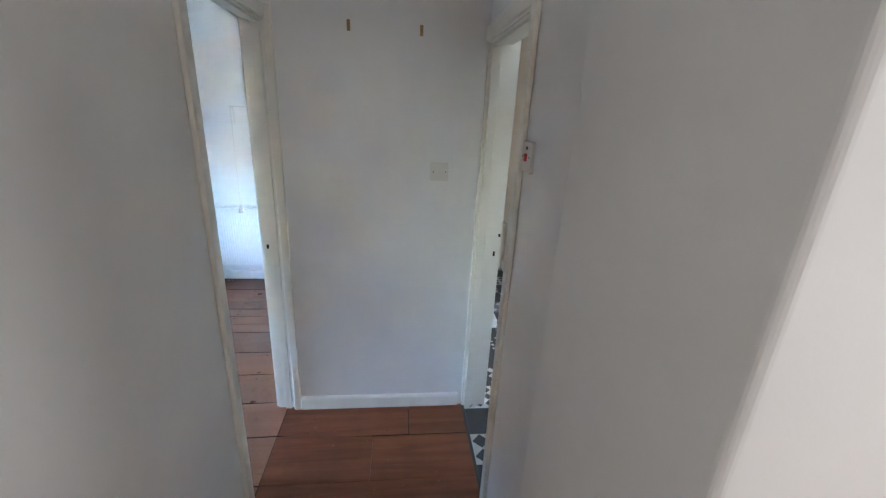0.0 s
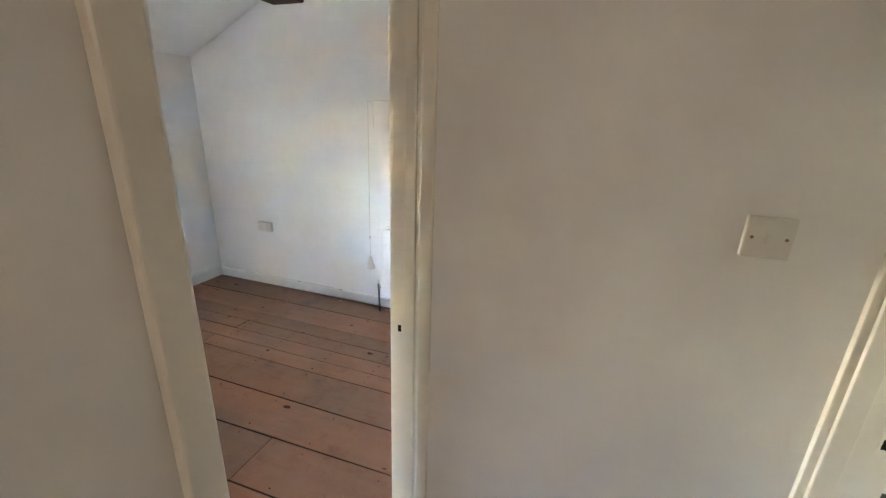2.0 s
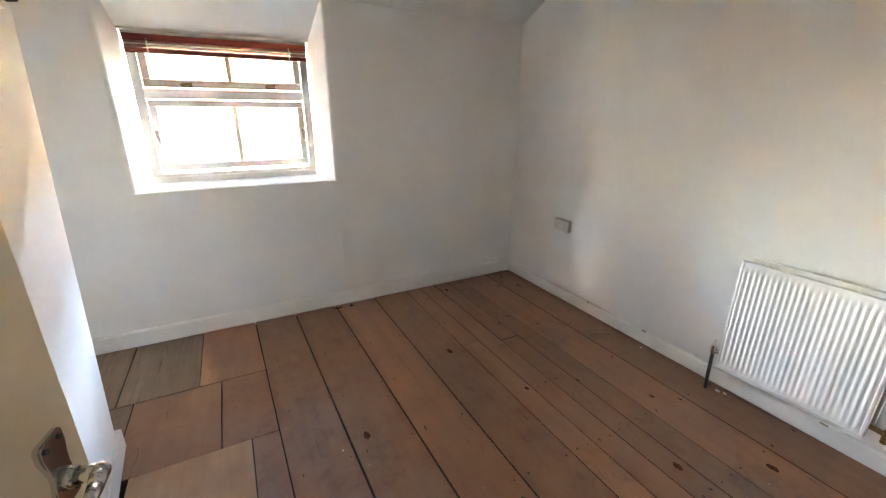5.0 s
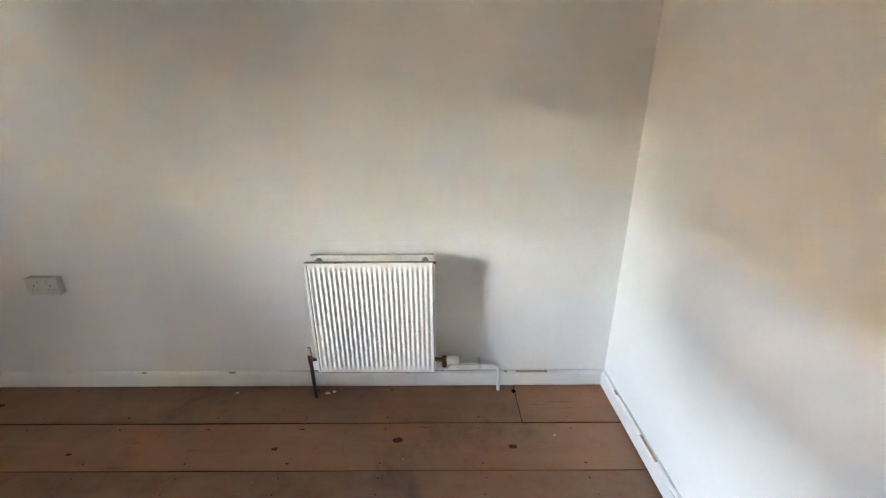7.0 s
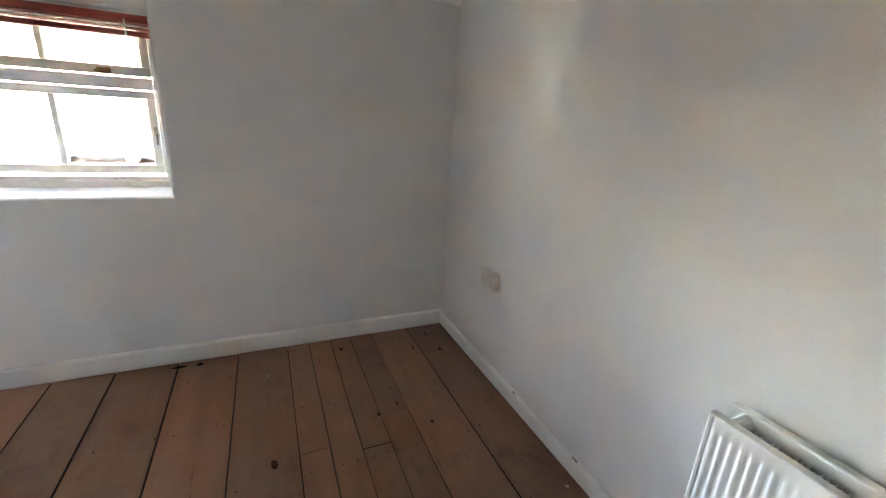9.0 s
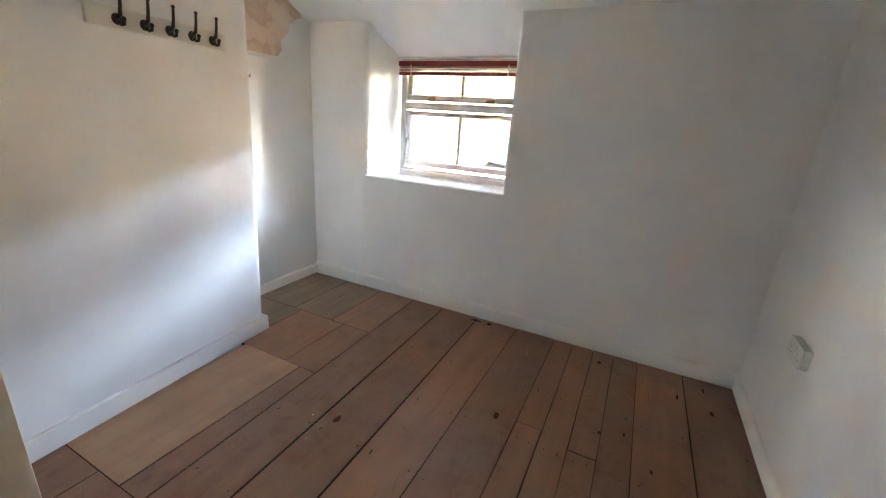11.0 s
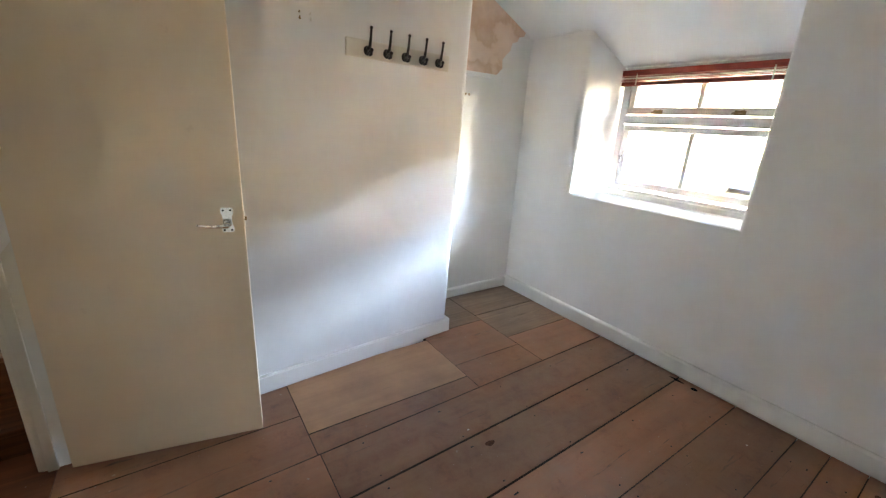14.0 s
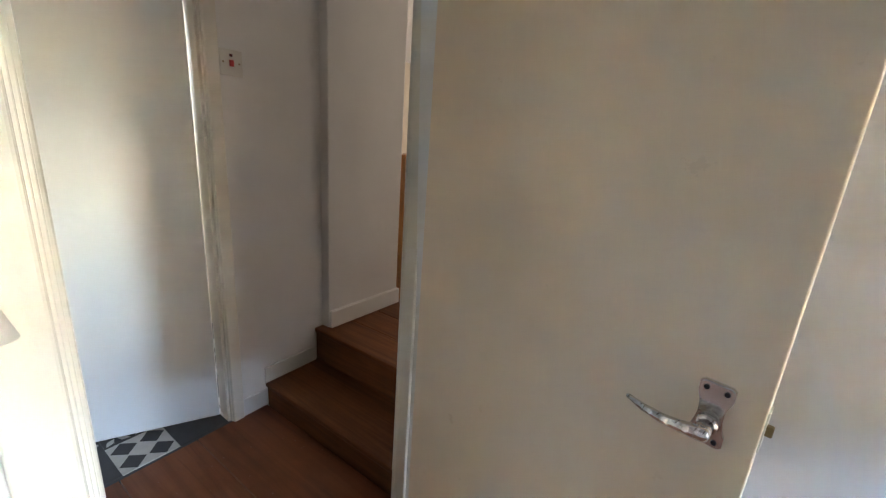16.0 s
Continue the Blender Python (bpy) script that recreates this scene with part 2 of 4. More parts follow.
WHITE = paint("white_emulsion", (0.80, 0.79, 0.765), grime=0.05, wave=2.6, wave_h=0.018)
HALL = paint("hall_emulsion", (0.80, 0.79, 0.765), grime=0.06)
CREAMWALL = paint("cream_emulsion", (0.80, 0.72, 0.58), grime=0.05)
PEACH = paint("peach_emulsion", (0.76, 0.68, 0.58))
CEIL = paint("ceiling_emulsion", (0.82, 0.82, 0.80))
GLOSS = paint("white_gloss_paint", (0.83, 0.82, 0.785), rough=0.33, fine=220, fine_h=0.0003, wave=9, wave_h=0.002, spec=0.5, grime=0.10)
CREAM = paint("cream_gloss_paint", (0.82, 0.675, 0.505), rough=0.30, fine=200, fine_h=0.0003, wave=7, wave_h=0.002, spec=0.5, grime=0.06)
FRAME = paint("aged_frame_paint", (0.74, 0.70, 0.61), rough=0.34, fine=200, fine_h=0.0003, wave=9, wave_h=0.002, spec=0.5, grime=0.15)
DOORW = paint("white_door_paint", (0.78, 0.78, 0.75), rough=0.38, fine=200, fine_h=0.0003, wave=8, wave_h=0.002, spec=0.5, grime=0.05)
RADW = plain("radiator_enamel", (0.81, 0.80, 0.765), rough=0.5, vary=0.05)
PLASTIC = plain("white_plastic", (0.66, 0.63, 0.57), rough=0.4, vary=0.05)
BOARD = wood("floorboard", (0.405, 0.182, 0.100), (0.365, 0.156, 0.083), (0.30, 0.120, 0.062), rough=0.40, tint=0.30, stain=0.80, spec=0.5, grain=(1.1, 13.0, 9.0))
BOARD_NEW = wood("newer_floorboard", (0.56, 0.32, 0.185), (0.51, 0.283, 0.16), (0.44, 0.235, 0.132), rough=0.46, spec=0.45, tint=0.12, stain=0.22, grain=(1.1, 13.0, 9.0))
BOARD_GREY = wood("bare_floorboard", (0.36, 0.262, 0.19), (0.305, 0.216, 0.153), (0.22, 0.152, 0.106), rough=0.65, tint=0.15, stain=0.55)
BOARD_HALL = wood("hall_floorboard", (0.32, 0.118, 0.052), (0.26, 0.088, 0.037), (0.16, 0.050, 0.022), rough=0.5, tint=0.2, stain=0.12, grain=(1.3, 19.0, 12.0))
STEPW = wood("varnished_step", (0.25, 0.098, 0.036), (0.18, 0.064, 0.023), (0.10, 0.034, 0.013), rough=0.45, tint=0.2, stain=0.0, spec=0.25)
PINE = wood("varnished_pine", (0.55, 0.27, 0.09), (0.44, 0.20, 0.065), (0.28, 0.115, 0.04), rough=0.35, tint=0.15, grain=(30, 30, 2))
BEAM = wood("old_beam", (0.16, 0.06, 0.03), (0.11, 0.04, 0.022), (0.05, 0.02, 0.012), rough=0.6, grain=(30, 2, 30))
PANELW = wood("bath_panel_wood", (0.62, 0.42, 0.27), (0.55, 0.36, 0.22), (0.45, 0.28, 0.17), rough=0.45, tint=0.05, grain=(20, 20, 2))
BLINDW = wood("cherry_blind", (0.42, 0.09, 0.055), (0.32, 0.06, 0.04), (0.18, 0.03, 0.022), rough=0.35, grain=(40, 3, 40))
EDGE = plain("dark_board_edge", (0.045, 0.028, 0.020), rough=0.8, vary=0.4, scale=60, spec=0.1)
KNOT = plain("knot", (0.115, 0.048, 0.026), rough=0.85, vary=0.5, scale=70, spec=0.08)
# near-black colour that stands in for the shade inside gaps and holes
VOID = plain("gap_shade", (0.012, 0.010, 0.009), rough=0.95, spec=0.05)
IRON = plain("black_iron", (0.025, 0.022, 0.020), rough=0.38, metal=0.6, vary=0.3)
CHROME = plain("chrome", (0.72, 0.71, 0.69), rough=0.16, metal=1.0, vary=0.06)
BRASS = plain("tarnished_brass", (0.30, 0.20, 0.09), rough=0.4, metal=0.9, vary=0.35)
PIPE = plain("bitumen_black_pipe", (0.03, 0.026, 0.024), rough=0.5, vary=0.4)
# mid grey that stands in for the shade inside the pin slots
SLOT = plain("slot_shade_grey", (0.34, 0.32, 0.28), rough=0.6)
RED = plain("red_plastic", (0.55, 0.02, 0.015), rough=0.35)
CORD = plain("cotton_cord", (0.70, 0.66, 0.56), rough=0.9, scale=300)
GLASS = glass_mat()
TILE_D = plain("charcoal_vinyl", (0.045, 0.047, 0.052), rough=0.4, vary=0.3, scale=18)
TILE_W = plain("off_white_vinyl", (0.66, 0.65, 0.62), rough=0.4, vary=0.15, scale=22)
TILE_G = plain("grey_vinyl", (0.22, 0.23, 0.25), rough=0.4, vary=0.2, scale=22)
PORCELAIN = plain("white_acrylic", (0.82, 0.82, 0.80), rough=0.15, vary=0.03)
ASPHALT = plain("asphalt", (0.06, 0.06, 0.062), rough=0.9, vary=0.4, scale=3)
GRASS = plain("dry_grass", (0.20, 0.19, 0.06), rough=0.95, vary=0.45, scale=6)
EARTH = plain("ground_gravel", (0.30, 0.27, 0.22), rough=0.95, vary=0.3, scale=2)
STONE = plain("house_stone", (0.42, 0.34, 0.25), rough=0.9, vary=0.35, scale=9, bump=0.01)
RENDERW = plain("cream_render", (0.70, 0.64, 0.52), rough=0.9, vary=0.12, scale=1.5)
SLATE = plain("roof_slate", (0.11, 0.11, 0.125), rough=0.7, vary=0.35, scale=7)
CARBLUE = plain("blue_car_paint", (0.045, 0.10, 0.20), rough=0.2, vary=0.05, scale=4)
RUBBER = plain("tyre_rubber", (0.02, 0.02, 0.02), rough=0.8)
DARKGLASS = plain("dark_glazing", (0.02, 0.03, 0.04), rough=0.06, spec=0.8)


def damp_plaster():
    """Bare pink plaster showing where paint has come away, with brown damp tide marks."""
    mat, b, link = base("bare_damp_plaster", 0.9, 0, 0.2)
    geo = mat.node_tree.nodes.new("ShaderNodeNewGeometry")
    n = node(mat, "ShaderNodeTexNoise", Scale=3.0, Detail=4.0, Roughness=0.5)
    link(geo.outputs["Position"], n.inputs["Vector"])
    r = ramp(mat, ((0.28, (0.62, 0.42, 0.30)), (0.45, (0.74, 0.54, 0.42)), (0.56, (0.64, 0.43, 0.31)), (0.60, (0.75, 0.56, 0.44)), (0.78, (0.80, 0.64, 0.53))))
    link(n.outputs[0], r.inputs[0])
    link(r.outputs[0], b.inputs["Base Color"])
    bp = node(mat, "ShaderNodeBump", Strength=0.5, Distance=0.004)
    link(n.outputs[0], bp.inputs["Height"])
    link(bp.outputs[0], b.inputs["Normal"])
    return mat


DAMP = damp_plaster()

# ---- plan: the bedroom's far corner is the origin, x east, y north, floor at 0 ----
WX, WY0, WY1 = -0.43, -2.62, -1.565       # window frame: its plane and sides
RY0, RY1 = -2.655, -1.53                  # the reveal at the room face
SILL, HEAD = 0.945, 1.845
EASTX = 3.33                              # bedroom's short east wall
DW0, DW1 = 2.885, 2.967                    # door wall: bedroom and corridor faces
DY0, DY1 = -2.562, -1.872                  # bedroom door opening
ENDY = -1.885                             # corridor end wall
CE = 3.94                                 # corridor east wall
BY0, BY1 = -2.54, -1.90                   # bathroom door opening
STEP1, STEP2, Z1, Z2 = -2.71, -3.00, 0.12, 0.305
TOP = 2.75


def ceil(x):
    return min(2.045 + 0.47 * x, 2.80)


def hook_y(x):
    """South wall of the bedroom at floor level (it is not square with the rest)."""
    return -2.615 - 0.073 * (2.87 - x) - 0.015


def setting(name, bm, mat, label, category="wall"):
    return tagged(part(name, bm, mat), label, category, kind="structure")


# walls of the bedroom
bm = bmesh.new()
flat = lambda z: (lambda x, y: (x, y, z))
under = lambda x, y: (x, y, ceil(x) + 0.03)
prism(bm, rounded([(-0.015, -3.4, 0), (-0.015, RY0, 0.035), (-0.47, WY0 - 0.01, 0), (-0.47, -3.4, 0)]), flat(-1.0), under)
prism(bm, rounded([(-0.015, RY1, 0.02), (-0.015, 0.2, 0), (-0.47, 0.2, 0), (-0.47, WY1 + 0.01, 0)]), flat(-1.0), under)
swept(bm, [(-0.47, -1.0), (-0.0158, -1.0), (-0.0158, SILL - 0.008), (-0.03, SILL), (-0.47, SILL - 0.01)], "y", RY0 - 0.03, RY1 + 0.03)
swept(bm, [(-0.47, HEAD), (-0.40, HEAD), (-0.40, 2.2), (-0.47, 2.2)], "y", RY0 - 0.1, RY1 + 0.1)
setting("wall_west", bm, WHITE, "white painted old plaster wall with a deep window recess")
setting("wall_north", one(-0.47, EASTX + 0.09, 0.015, 0.215, -0.3, 2.9), WHITE, "white painted plaster wall behind a radiator")
setting("wall_east", one(EASTX, EASTX + 0.09, -1.78, 0.015, -0.3, 2.9), WHITE, "white painted plaster wall of the bedroom")
bm = bmesh.new()
LEAN = 0.06
slant = lambda x, y: (x + 0.04 if x < 1.2 else x, y + LEAN * (ceil(x) + 0.05) if y > -2.9 else y, ceil(x) + 0.05)
prism(bm, rounded([(DW0 + 0.04, hook_y(DW0 + 0.04), 0), (DW0 + 0.04, -3.4, 0), (0.95, -3.4, 0), (0.95, hook_y(0.95), 0.04)]), flat(-0.3), slant)
setting("wall_south", bm, WHITE, "white painted chimney-breast wall, slightly leaning")
setting("wall_alcove", one(-0.015, 0.95, -3.4, -3.205, -0.3, 2.6), WHITE, "white painted back wall of the alcove")
setting("wall_door", boxes((DW0, DW1, DY1 + 0.03, -1.78, -0.3, 2.9), (DW0, DW1, DY0 - 0.03, DY1 + 0.03, 2.01, 2.9), (DW0 + 0.04, DW1, -6.3, DY0 - 0.03, -0.3, 2.9), (DW0, DW0 + 0.04, hook_y(DW0) - 0.1, DY0 - 0.03, -0.3, 2.9)), HALL, "off-white plastered wall with a doorway")
setting("wall_end", one(DW1, CE + 0.1, ENDY, -1.78, -0.3, 2.9), HALL, "off-white plaster wall that ends the short corridor")
# corridor and landing
bm = bmesh.new()
prism(bm, rounded([(CE, BY0 - 0.028, 0), (CE + 0.1, BY0 - 0.028, 0), (CE + 0.1, -3.40, 0), (5.3, -3.40, 0), (5.3, -3.585, 0), (3.866, -3.565, 0.012), (3.884, -3.052, 0.008), (CE, -3.052, 0)]), flat(-2.6), flat(2.9))
box(bm, CE, CE + 0.1, BY0 - 0.028, BY1 + 0.02, 1.985, 2.9)
setting("wall_bathroom_door", bm, HALL, "off-white plastered wall with a doorway to the bathroom")
setting("wall_far", boxes((DW0, 3.84, -6.4, -6.3, -2.6, 2.9), (4.50, 5.4, -6.4, -6.3, -2.6, 2.9), (3.84, 4.50, -6.4, -6.3, -2.6, 1.1), (3.84, 4.50, -6.4, -6.3, 2.2, 2.9)), CREAMWALL, "cream painted landing wall with an added window opening")
setting("wall_stairwell", boxes((5.3, 5.4, -6.3, -4.35, -2.6, 2.9), (5.3, 5.4, -3.65, -3.05, -2.6, 2.9), (5.3, 5.4, -4.35, -3.65, -2.6, 0.95), (5.3, 5.4, -4.35, -3.65, 2.05, 2.9)), CREAMWALL, "cream painted wall of the stairwell with a window")
# wall and floor added to stop daylight leaking in from below
setting("wall_under_landing", boxes((3.90, 3.945, -6.3, -3.05, -2.6, Z2 - 0.155), (3.90, 5.4, -4.72, -4.70, -2.6, Z2 - 0.155)), CREAMWALL, "cream painted wall added below the landing to shut out daylight")
setting("floor_hall", one(3.90, 5.4, -4.72, -3.05, -2.7, -2.6), STEPW, "dark floor added to close the stairwell against daylight", "floor")
bm = bmesh.new()
swept(bm, [(5.3, 2.06), (5.3, 2.56), (4.72, 2.56)], "y", -6.3, -3.6)
setting("ceiling_slope", bm, CEIL, "white painted sloping ceiling above the stairwell", "ceiling")
setting("ceiling_landing", one(DW1 - 0.05, 5.4, -6.4, ENDY + 0.1, 2.55, 2.7), CEIL, "white painted flat ceiling", "ceiling")
# bathroom
setting("wall_bathroom_west", one(EASTX + 0.09, EASTX + 0.16, -1.78, 0.5, -0.3, 2.6), PEACH, "peach painted bathroom wall")
setting("wall_bathroom_north", one(EASTX + 0.09, 4.86, 0.5, 0.6, -0.3, 2.6), PEACH, "peach painted bathroom end wall")
setting("wall_bathroom_peach", one(4.75, 4.85, -0.81, 0.5, -0.3, 2.6), PEACH, "peach painted bathroom wall with a square corner")
setting("wall_bathroom_cupboard", boxes((4.85, 5.75, -0.81, -0.71, -0.3, 2.6), (4.735, 4.85, -0.83, -0.81, 0, 2.55)), DOORW, "white painted wall round a built-in cupboard door")
setting("wall_bathroom_east", boxes((5.65, 5.75, -3.05, -2.9, -0.3, 2.6), (5.65, 5.75, -2.0, -0.81, -0.3, 2.6), (5.65, 5.75, -2.9, -2.0, -0.3, 1.05), (5.65, 5.75, -2.9, -2.0, 2.05, 2.6)), PEACH, "peach painted bathroom outer wall")
setting("wall_bathroom_south", one(CE + 0.1, 5.75, -3.05, -2.95, -0.3, 2.6), PEACH, "peach painted bathroom wall")
setting("ceiling_bathroom", one(EASTX + 0.05, 5.75, -3.0, 0.6, 2.45, 2.55), CEIL, "white painted bathroom ceiling", "ceiling")
bm = bmesh.new()
swept(bm, [(-0.62, ceil(-0.62)), (0, ceil(0)), (1.62, 2.80), (EASTX + 0.1, 2.80), (EASTX + 0.1, 3.05), (1.5, 3.05), (-0.62, 2.1)], "y", -3.4, 0.2)
bmesh.ops.reverse_faces(bm, faces=bm.faces[:])
setting("ceiling", bm, CEIL, "white painted sloping cottage ceiling", "ceiling")
tagged(part("ceiling_beam", one(0.93, 1.22, -3.3, 0.01, 2.385, 2.70, bevel=0.012), BEAM), "dark red-brown old timber purlin below the slope", "beam", kind="structure")

# skirting boards
def skirting(name, rows, mat=GLOSS):
    bm = bmesh.new()
    for axis, at, face, lo, hi, z0, h in rows:
        d = 0.021 if face > 0 else -0.021
        zb = z0 + 0.007
        prof = [(at, zb), (at + d, zb), (at + d, z0 + h - 0.014), (at + d * 0.86, z0 + h - 0.006), (at + d * 0.55, z0 + h), (at, z0 + h)]
        swept(bm, prof, axis, lo, hi)
    return tagged(part(name, bm, mat), "off-white gloss painted skirting board, chipped along its top", "skirting", kind="structure")


skirting("baseboard_west", [("y", -0.016, 1, -3.205, 0.013, 0, 0.105)])
skirting("baseboard_north", [("x", 0.016, -1, 0.003, EASTX, 0, 0.085)])
skirting("baseboard_east", [("y", EASTX + 0.001, -1, -1.78, -0.003, 0, 0.085)])
skirting("baseboard_alcove", [("x", -3.206, 1, 0.003, 0.95, 0, 0.085)])
skirting("baseboard_end", [("x", ENDY + 0.001, -1, DW1 + 0.05, CE - 0.03, 0, 0.085)])
bm = bmesh.new()
p0, p1 = Vector((0.95, hook_y(0.95), 0)), Vector((DW0, hook_y(DW0), 0))
prism(bm, [(p0.x - 0.016, p0.y - 0.2), (p0.x - 0.016, p0.y + 0.032), (p1.x, p1.y + 0.052), (p1.x, p1.y), (p0.x + 0.01, p0.y), (p0.x + 0.01, p0.y - 0.2)], flat(0.005), flat(0.1))
bmesh.ops.bevel(bm, geom=[e for e in bm.edges if all(v.co.z > 0.05 for v in e.verts)], offset=0.005, segments=2, affect="EDGES")
tagged(part("baseboard_south", bm, GLOSS), "white gloss painted skirting board on the leaning wall", "skirting", kind="structure")
bm = bmesh.new()
prism(bm, [(3.883, -3.054), (3.865, -3.054), (3.847, -3.566), (3.866, -3.566)], flat(Z2 + 0.004), flat(Z2 + 0.1))
bmesh.ops.bevel(bm, geom=[e for e in bm.edges if all(v.co.z > Z2 + 0.05 for v in e.verts)], offset=0.005, segments=2, affect="EDGES")
tagged(part("baseboard_landing", bm, GLOSS), "off-white gloss painted skirting board on the landing", "skirting", kind="structure")
bm = boxes((CE - 0.010, CE + 0.001, STEP1 + 0.001, BY0 - 0.054, 0, 0.085), (CE - 0.0105, CE + 0.001, STEP2 + 0.001, STEP1 + 0.001, Z1, Z1 + 0.08))
tagged(part("baseboard_steps", bm, HALL), "off-white painted skirting that climbs beside two steps", "skirting", kind="structure")

# ---- doorways and doors ----


def door_frame(name, face_x, back_x, y0, y1, head, mat, label, deeper=0.0):
    """Lining of a doorway in a wall that runs north to south; its north jamb may be deeper."""
    o = tagged(new(name), label, "door frame", kind="structure")
    a, b = min(face_x, back_x), max(face_x, back_x)
    part("lining", one(a, b, y0 - 0.028, y0, 0, head + 0.03, bevel=0.002), mat, o)
    part("lining", one(a, b + deeper, y1, y1 + 0.028, 0, head + 0.03, bevel=0.002), mat, o)
    part("head_lining", one(a, b, y0, y1, head, head + 0.03, bevel=0.002), mat, o)
    return o


def architrave(o, x0, x1, y0, y1, z0, z1, mat):
    return part("architrave", one(x0, x1, y0, y1, z0, z1, bevel=0.006, seg=3), mat, o)


bed_frame = door_frame("door_frame_bedroom", DW1 + 0.004, DW0 - 0.004, DY0, DY1, 1.985, FRAME, "cream painted bedroom door lining with stops and worn edges")
for y0, y1 in ((DY0, DY0 + 0.012), (DY1 - 0.012, DY1)):
    part("door_stop", one(DW0 + 0.038, DW1 - 0.012, y0, y1, 0, 1.985, bevel=0.002), FRAME, bed_frame)
part("door_stop", one(DW0 + 0.038, DW1 - 0.012, DY0 + 0.012, DY1 - 0.012, 1.973, 1.985, bevel=0.002), FRAME, bed_frame)
architrave(bed_frame, DW1 + 0.001, DW1 + 0.019, DY0 - 0.052, DY0 - 0.002, 0, 2.045, FRAME)
architrave(bed_frame, DW1 + 0.001, DW1 + 0.019, DY0 - 0.002, ENDY - 0.001, 1.988, 2.045, FRAME)
architrave(bed_frame, DW0 - 0.018, DW0 - 0.001, DY0 - 0.05, DY0 - 0.002, 0, 2.05, FRAME)
architrave(bed_frame, DW0 - 0.018, DW0 - 0.001, DY1 + 0.006, DY1 + 0.066, 0, 2.05, FRAME)
architrave(bed_frame, DW1 + 0.005, DW1 + 0.045, ENDY - 0.014, ENDY - 0.0005, 0, 2.045, FRAME)
part("strike_plate", one(DW0 + 0.008, DW0 + 0.030, DY1 - 0.0015, DY1 + 0.002, 0.955, 1.01), FRAME, bed_frame, "painted-over strike plate")
# raised black block, the hole's shade put in as colour
part("strike_hole", one(DW0 + 0.013, DW0 + 0.024, DY1 - 0.0025, DY1 - 0.0012, 0.970, 0.992), VOID, bed_frame)

DEEPER = 0.035
bath_frame = door_frame("door_frame_bathroom", CE - 0.004, CE + 0.104, BY0, BY1, 1.955, FRAME, "cream painted bathroom door lining with architraves", DEEPER)
for y0, y1 in ((BY0, BY0 + 0.012), (BY1 - 0.012, BY1)):
    part("door_stop", one(CE + 0.012, CE + 0.055, y0, y1, 0, 1.955, bevel=0.002), FRAME, bath_frame)
part("door_stop", one(CE + 0.012, CE + 0.055, BY0 + 0.012, BY1 - 0.012, 1.943, 1.955, bevel=0.002), FRAME, bath_frame)
architrave(bath_frame, CE - 0.020, CE - 0.001, BY0 - 0.052, BY0 - 0.002, 0, 2.02, FRAME)
architrave(bath_frame, CE - 0.020, CE - 0.001, BY0 - 0.002, BY1 + 0.0, 1.958, 2.02, FRAME)
part("strike_plate", one(CE + 0.062 + DEEPER, CE + 0.084 + DEEPER, BY1 - 0.0015, BY1 + 0.002, 0.94, 1.0), FRAME, bath_frame, "painted-over strike plate")
# raised black blocks, the shade of both holes put in as colour
part("strike_hole", one(CE + 0.067 + DEEPER, CE + 0.078 + DEEPER, BY1 - 0.0025, BY1 - 0.0012, 0.955, 0.98), VOID, bath_frame)
part("bolt_hole", one(CE + 0.088 + DEEPER, CE + 0.098 + DEEPER, BY1 - 0.0025, BY1 + 0.001, 1.06, 1.075), VOID, bath_frame)


def lever(parent, x, z, side, sign):
    """Chrome lever handle on a waisted plate with four screws; side is the way it stands off, sign the way the lever points."""
    face = -0.036 if side < 0 else 0.001
    hub = z - 0.022
    outline = []
    for dz, w in ((0.060, 0.016), (0.056, 0.021), (0.040, 0.021), (0.026, 0.016), (0.012, 0.013), (-0.002, 0.015), (-0.016, 0.021), (-0.030, 0.021), (-0.034, 0.016)):
        outline.append((w, dz))
    ring = [(x + w, hub + dz) for w, dz in outline] + [(x - w, hub + dz) for w, dz in outline[::-1]]
    bm = bmesh.new()
    swept(bm, ring, "y", min(face, face + side * 0.007), max(face, face + side * 0.007))
    bmesh.ops.bevel(bm, geom=[e for e in bm.edges if abs(e.verts[0].co.y - e.verts[1].co.y) < 1e-6 and abs(e.verts[0].co.y - face) > 0.004], offset=0.002, segments=2, affect="EDGES")
    h = part("handle", bm, CHROME, parent, "chrome lever handle on a waisted backplate")
    bm = bmesh.new()
    rod(bm, (x, face + side * 0.006, hub), (x, face + side * 0.018, hub), 0.0145, 20, 0.012)
    rod(bm, (x, face + side * 0.017, hub), (x, face + side * 0.044, hub), 0.010, 16)
    pts = [(x, face + side * 0.041, hub), (x + sign * 0.022, face + side * 0.046, hub - 0.001), (x + sign * 0.045, face + side * 0.049, hub - 0.001), (x + sign * 0.070, face + side * 0.048, hub + 0.001), (x + sign * 0.094, face + side * 0.043, hub + 0.004)]
    for (p, q), r, r2 in zip(zip(pts, pts[1:]), (0.0105, 0.0085, 0.0072, 0.0056), (0.0085, 0.0072, 0.0056, 0.0036)):
        rod(bm, p, q, r, 14, r2)
    for p, r in zip(pts, (0.0108, 0.0086, 0.0073, 0.0057, 0.0037)):
        ball(bm, p, r)
    part("lever", bm, CHROME, h, smooth=True)
    for dx, dz in ((-0.012, 0.050), (0.012, 0.050), (-0.012, -0.025), (0.012, -0.025)):
        bm = bmesh.new()
        rod(bm, (x + dx, face + side * 0.0065, hub + dz), (x + dx, face + side * 0.0085, hub + dz), 0.0036, 10)
        part("screw", bm, IRON, h)
    return h


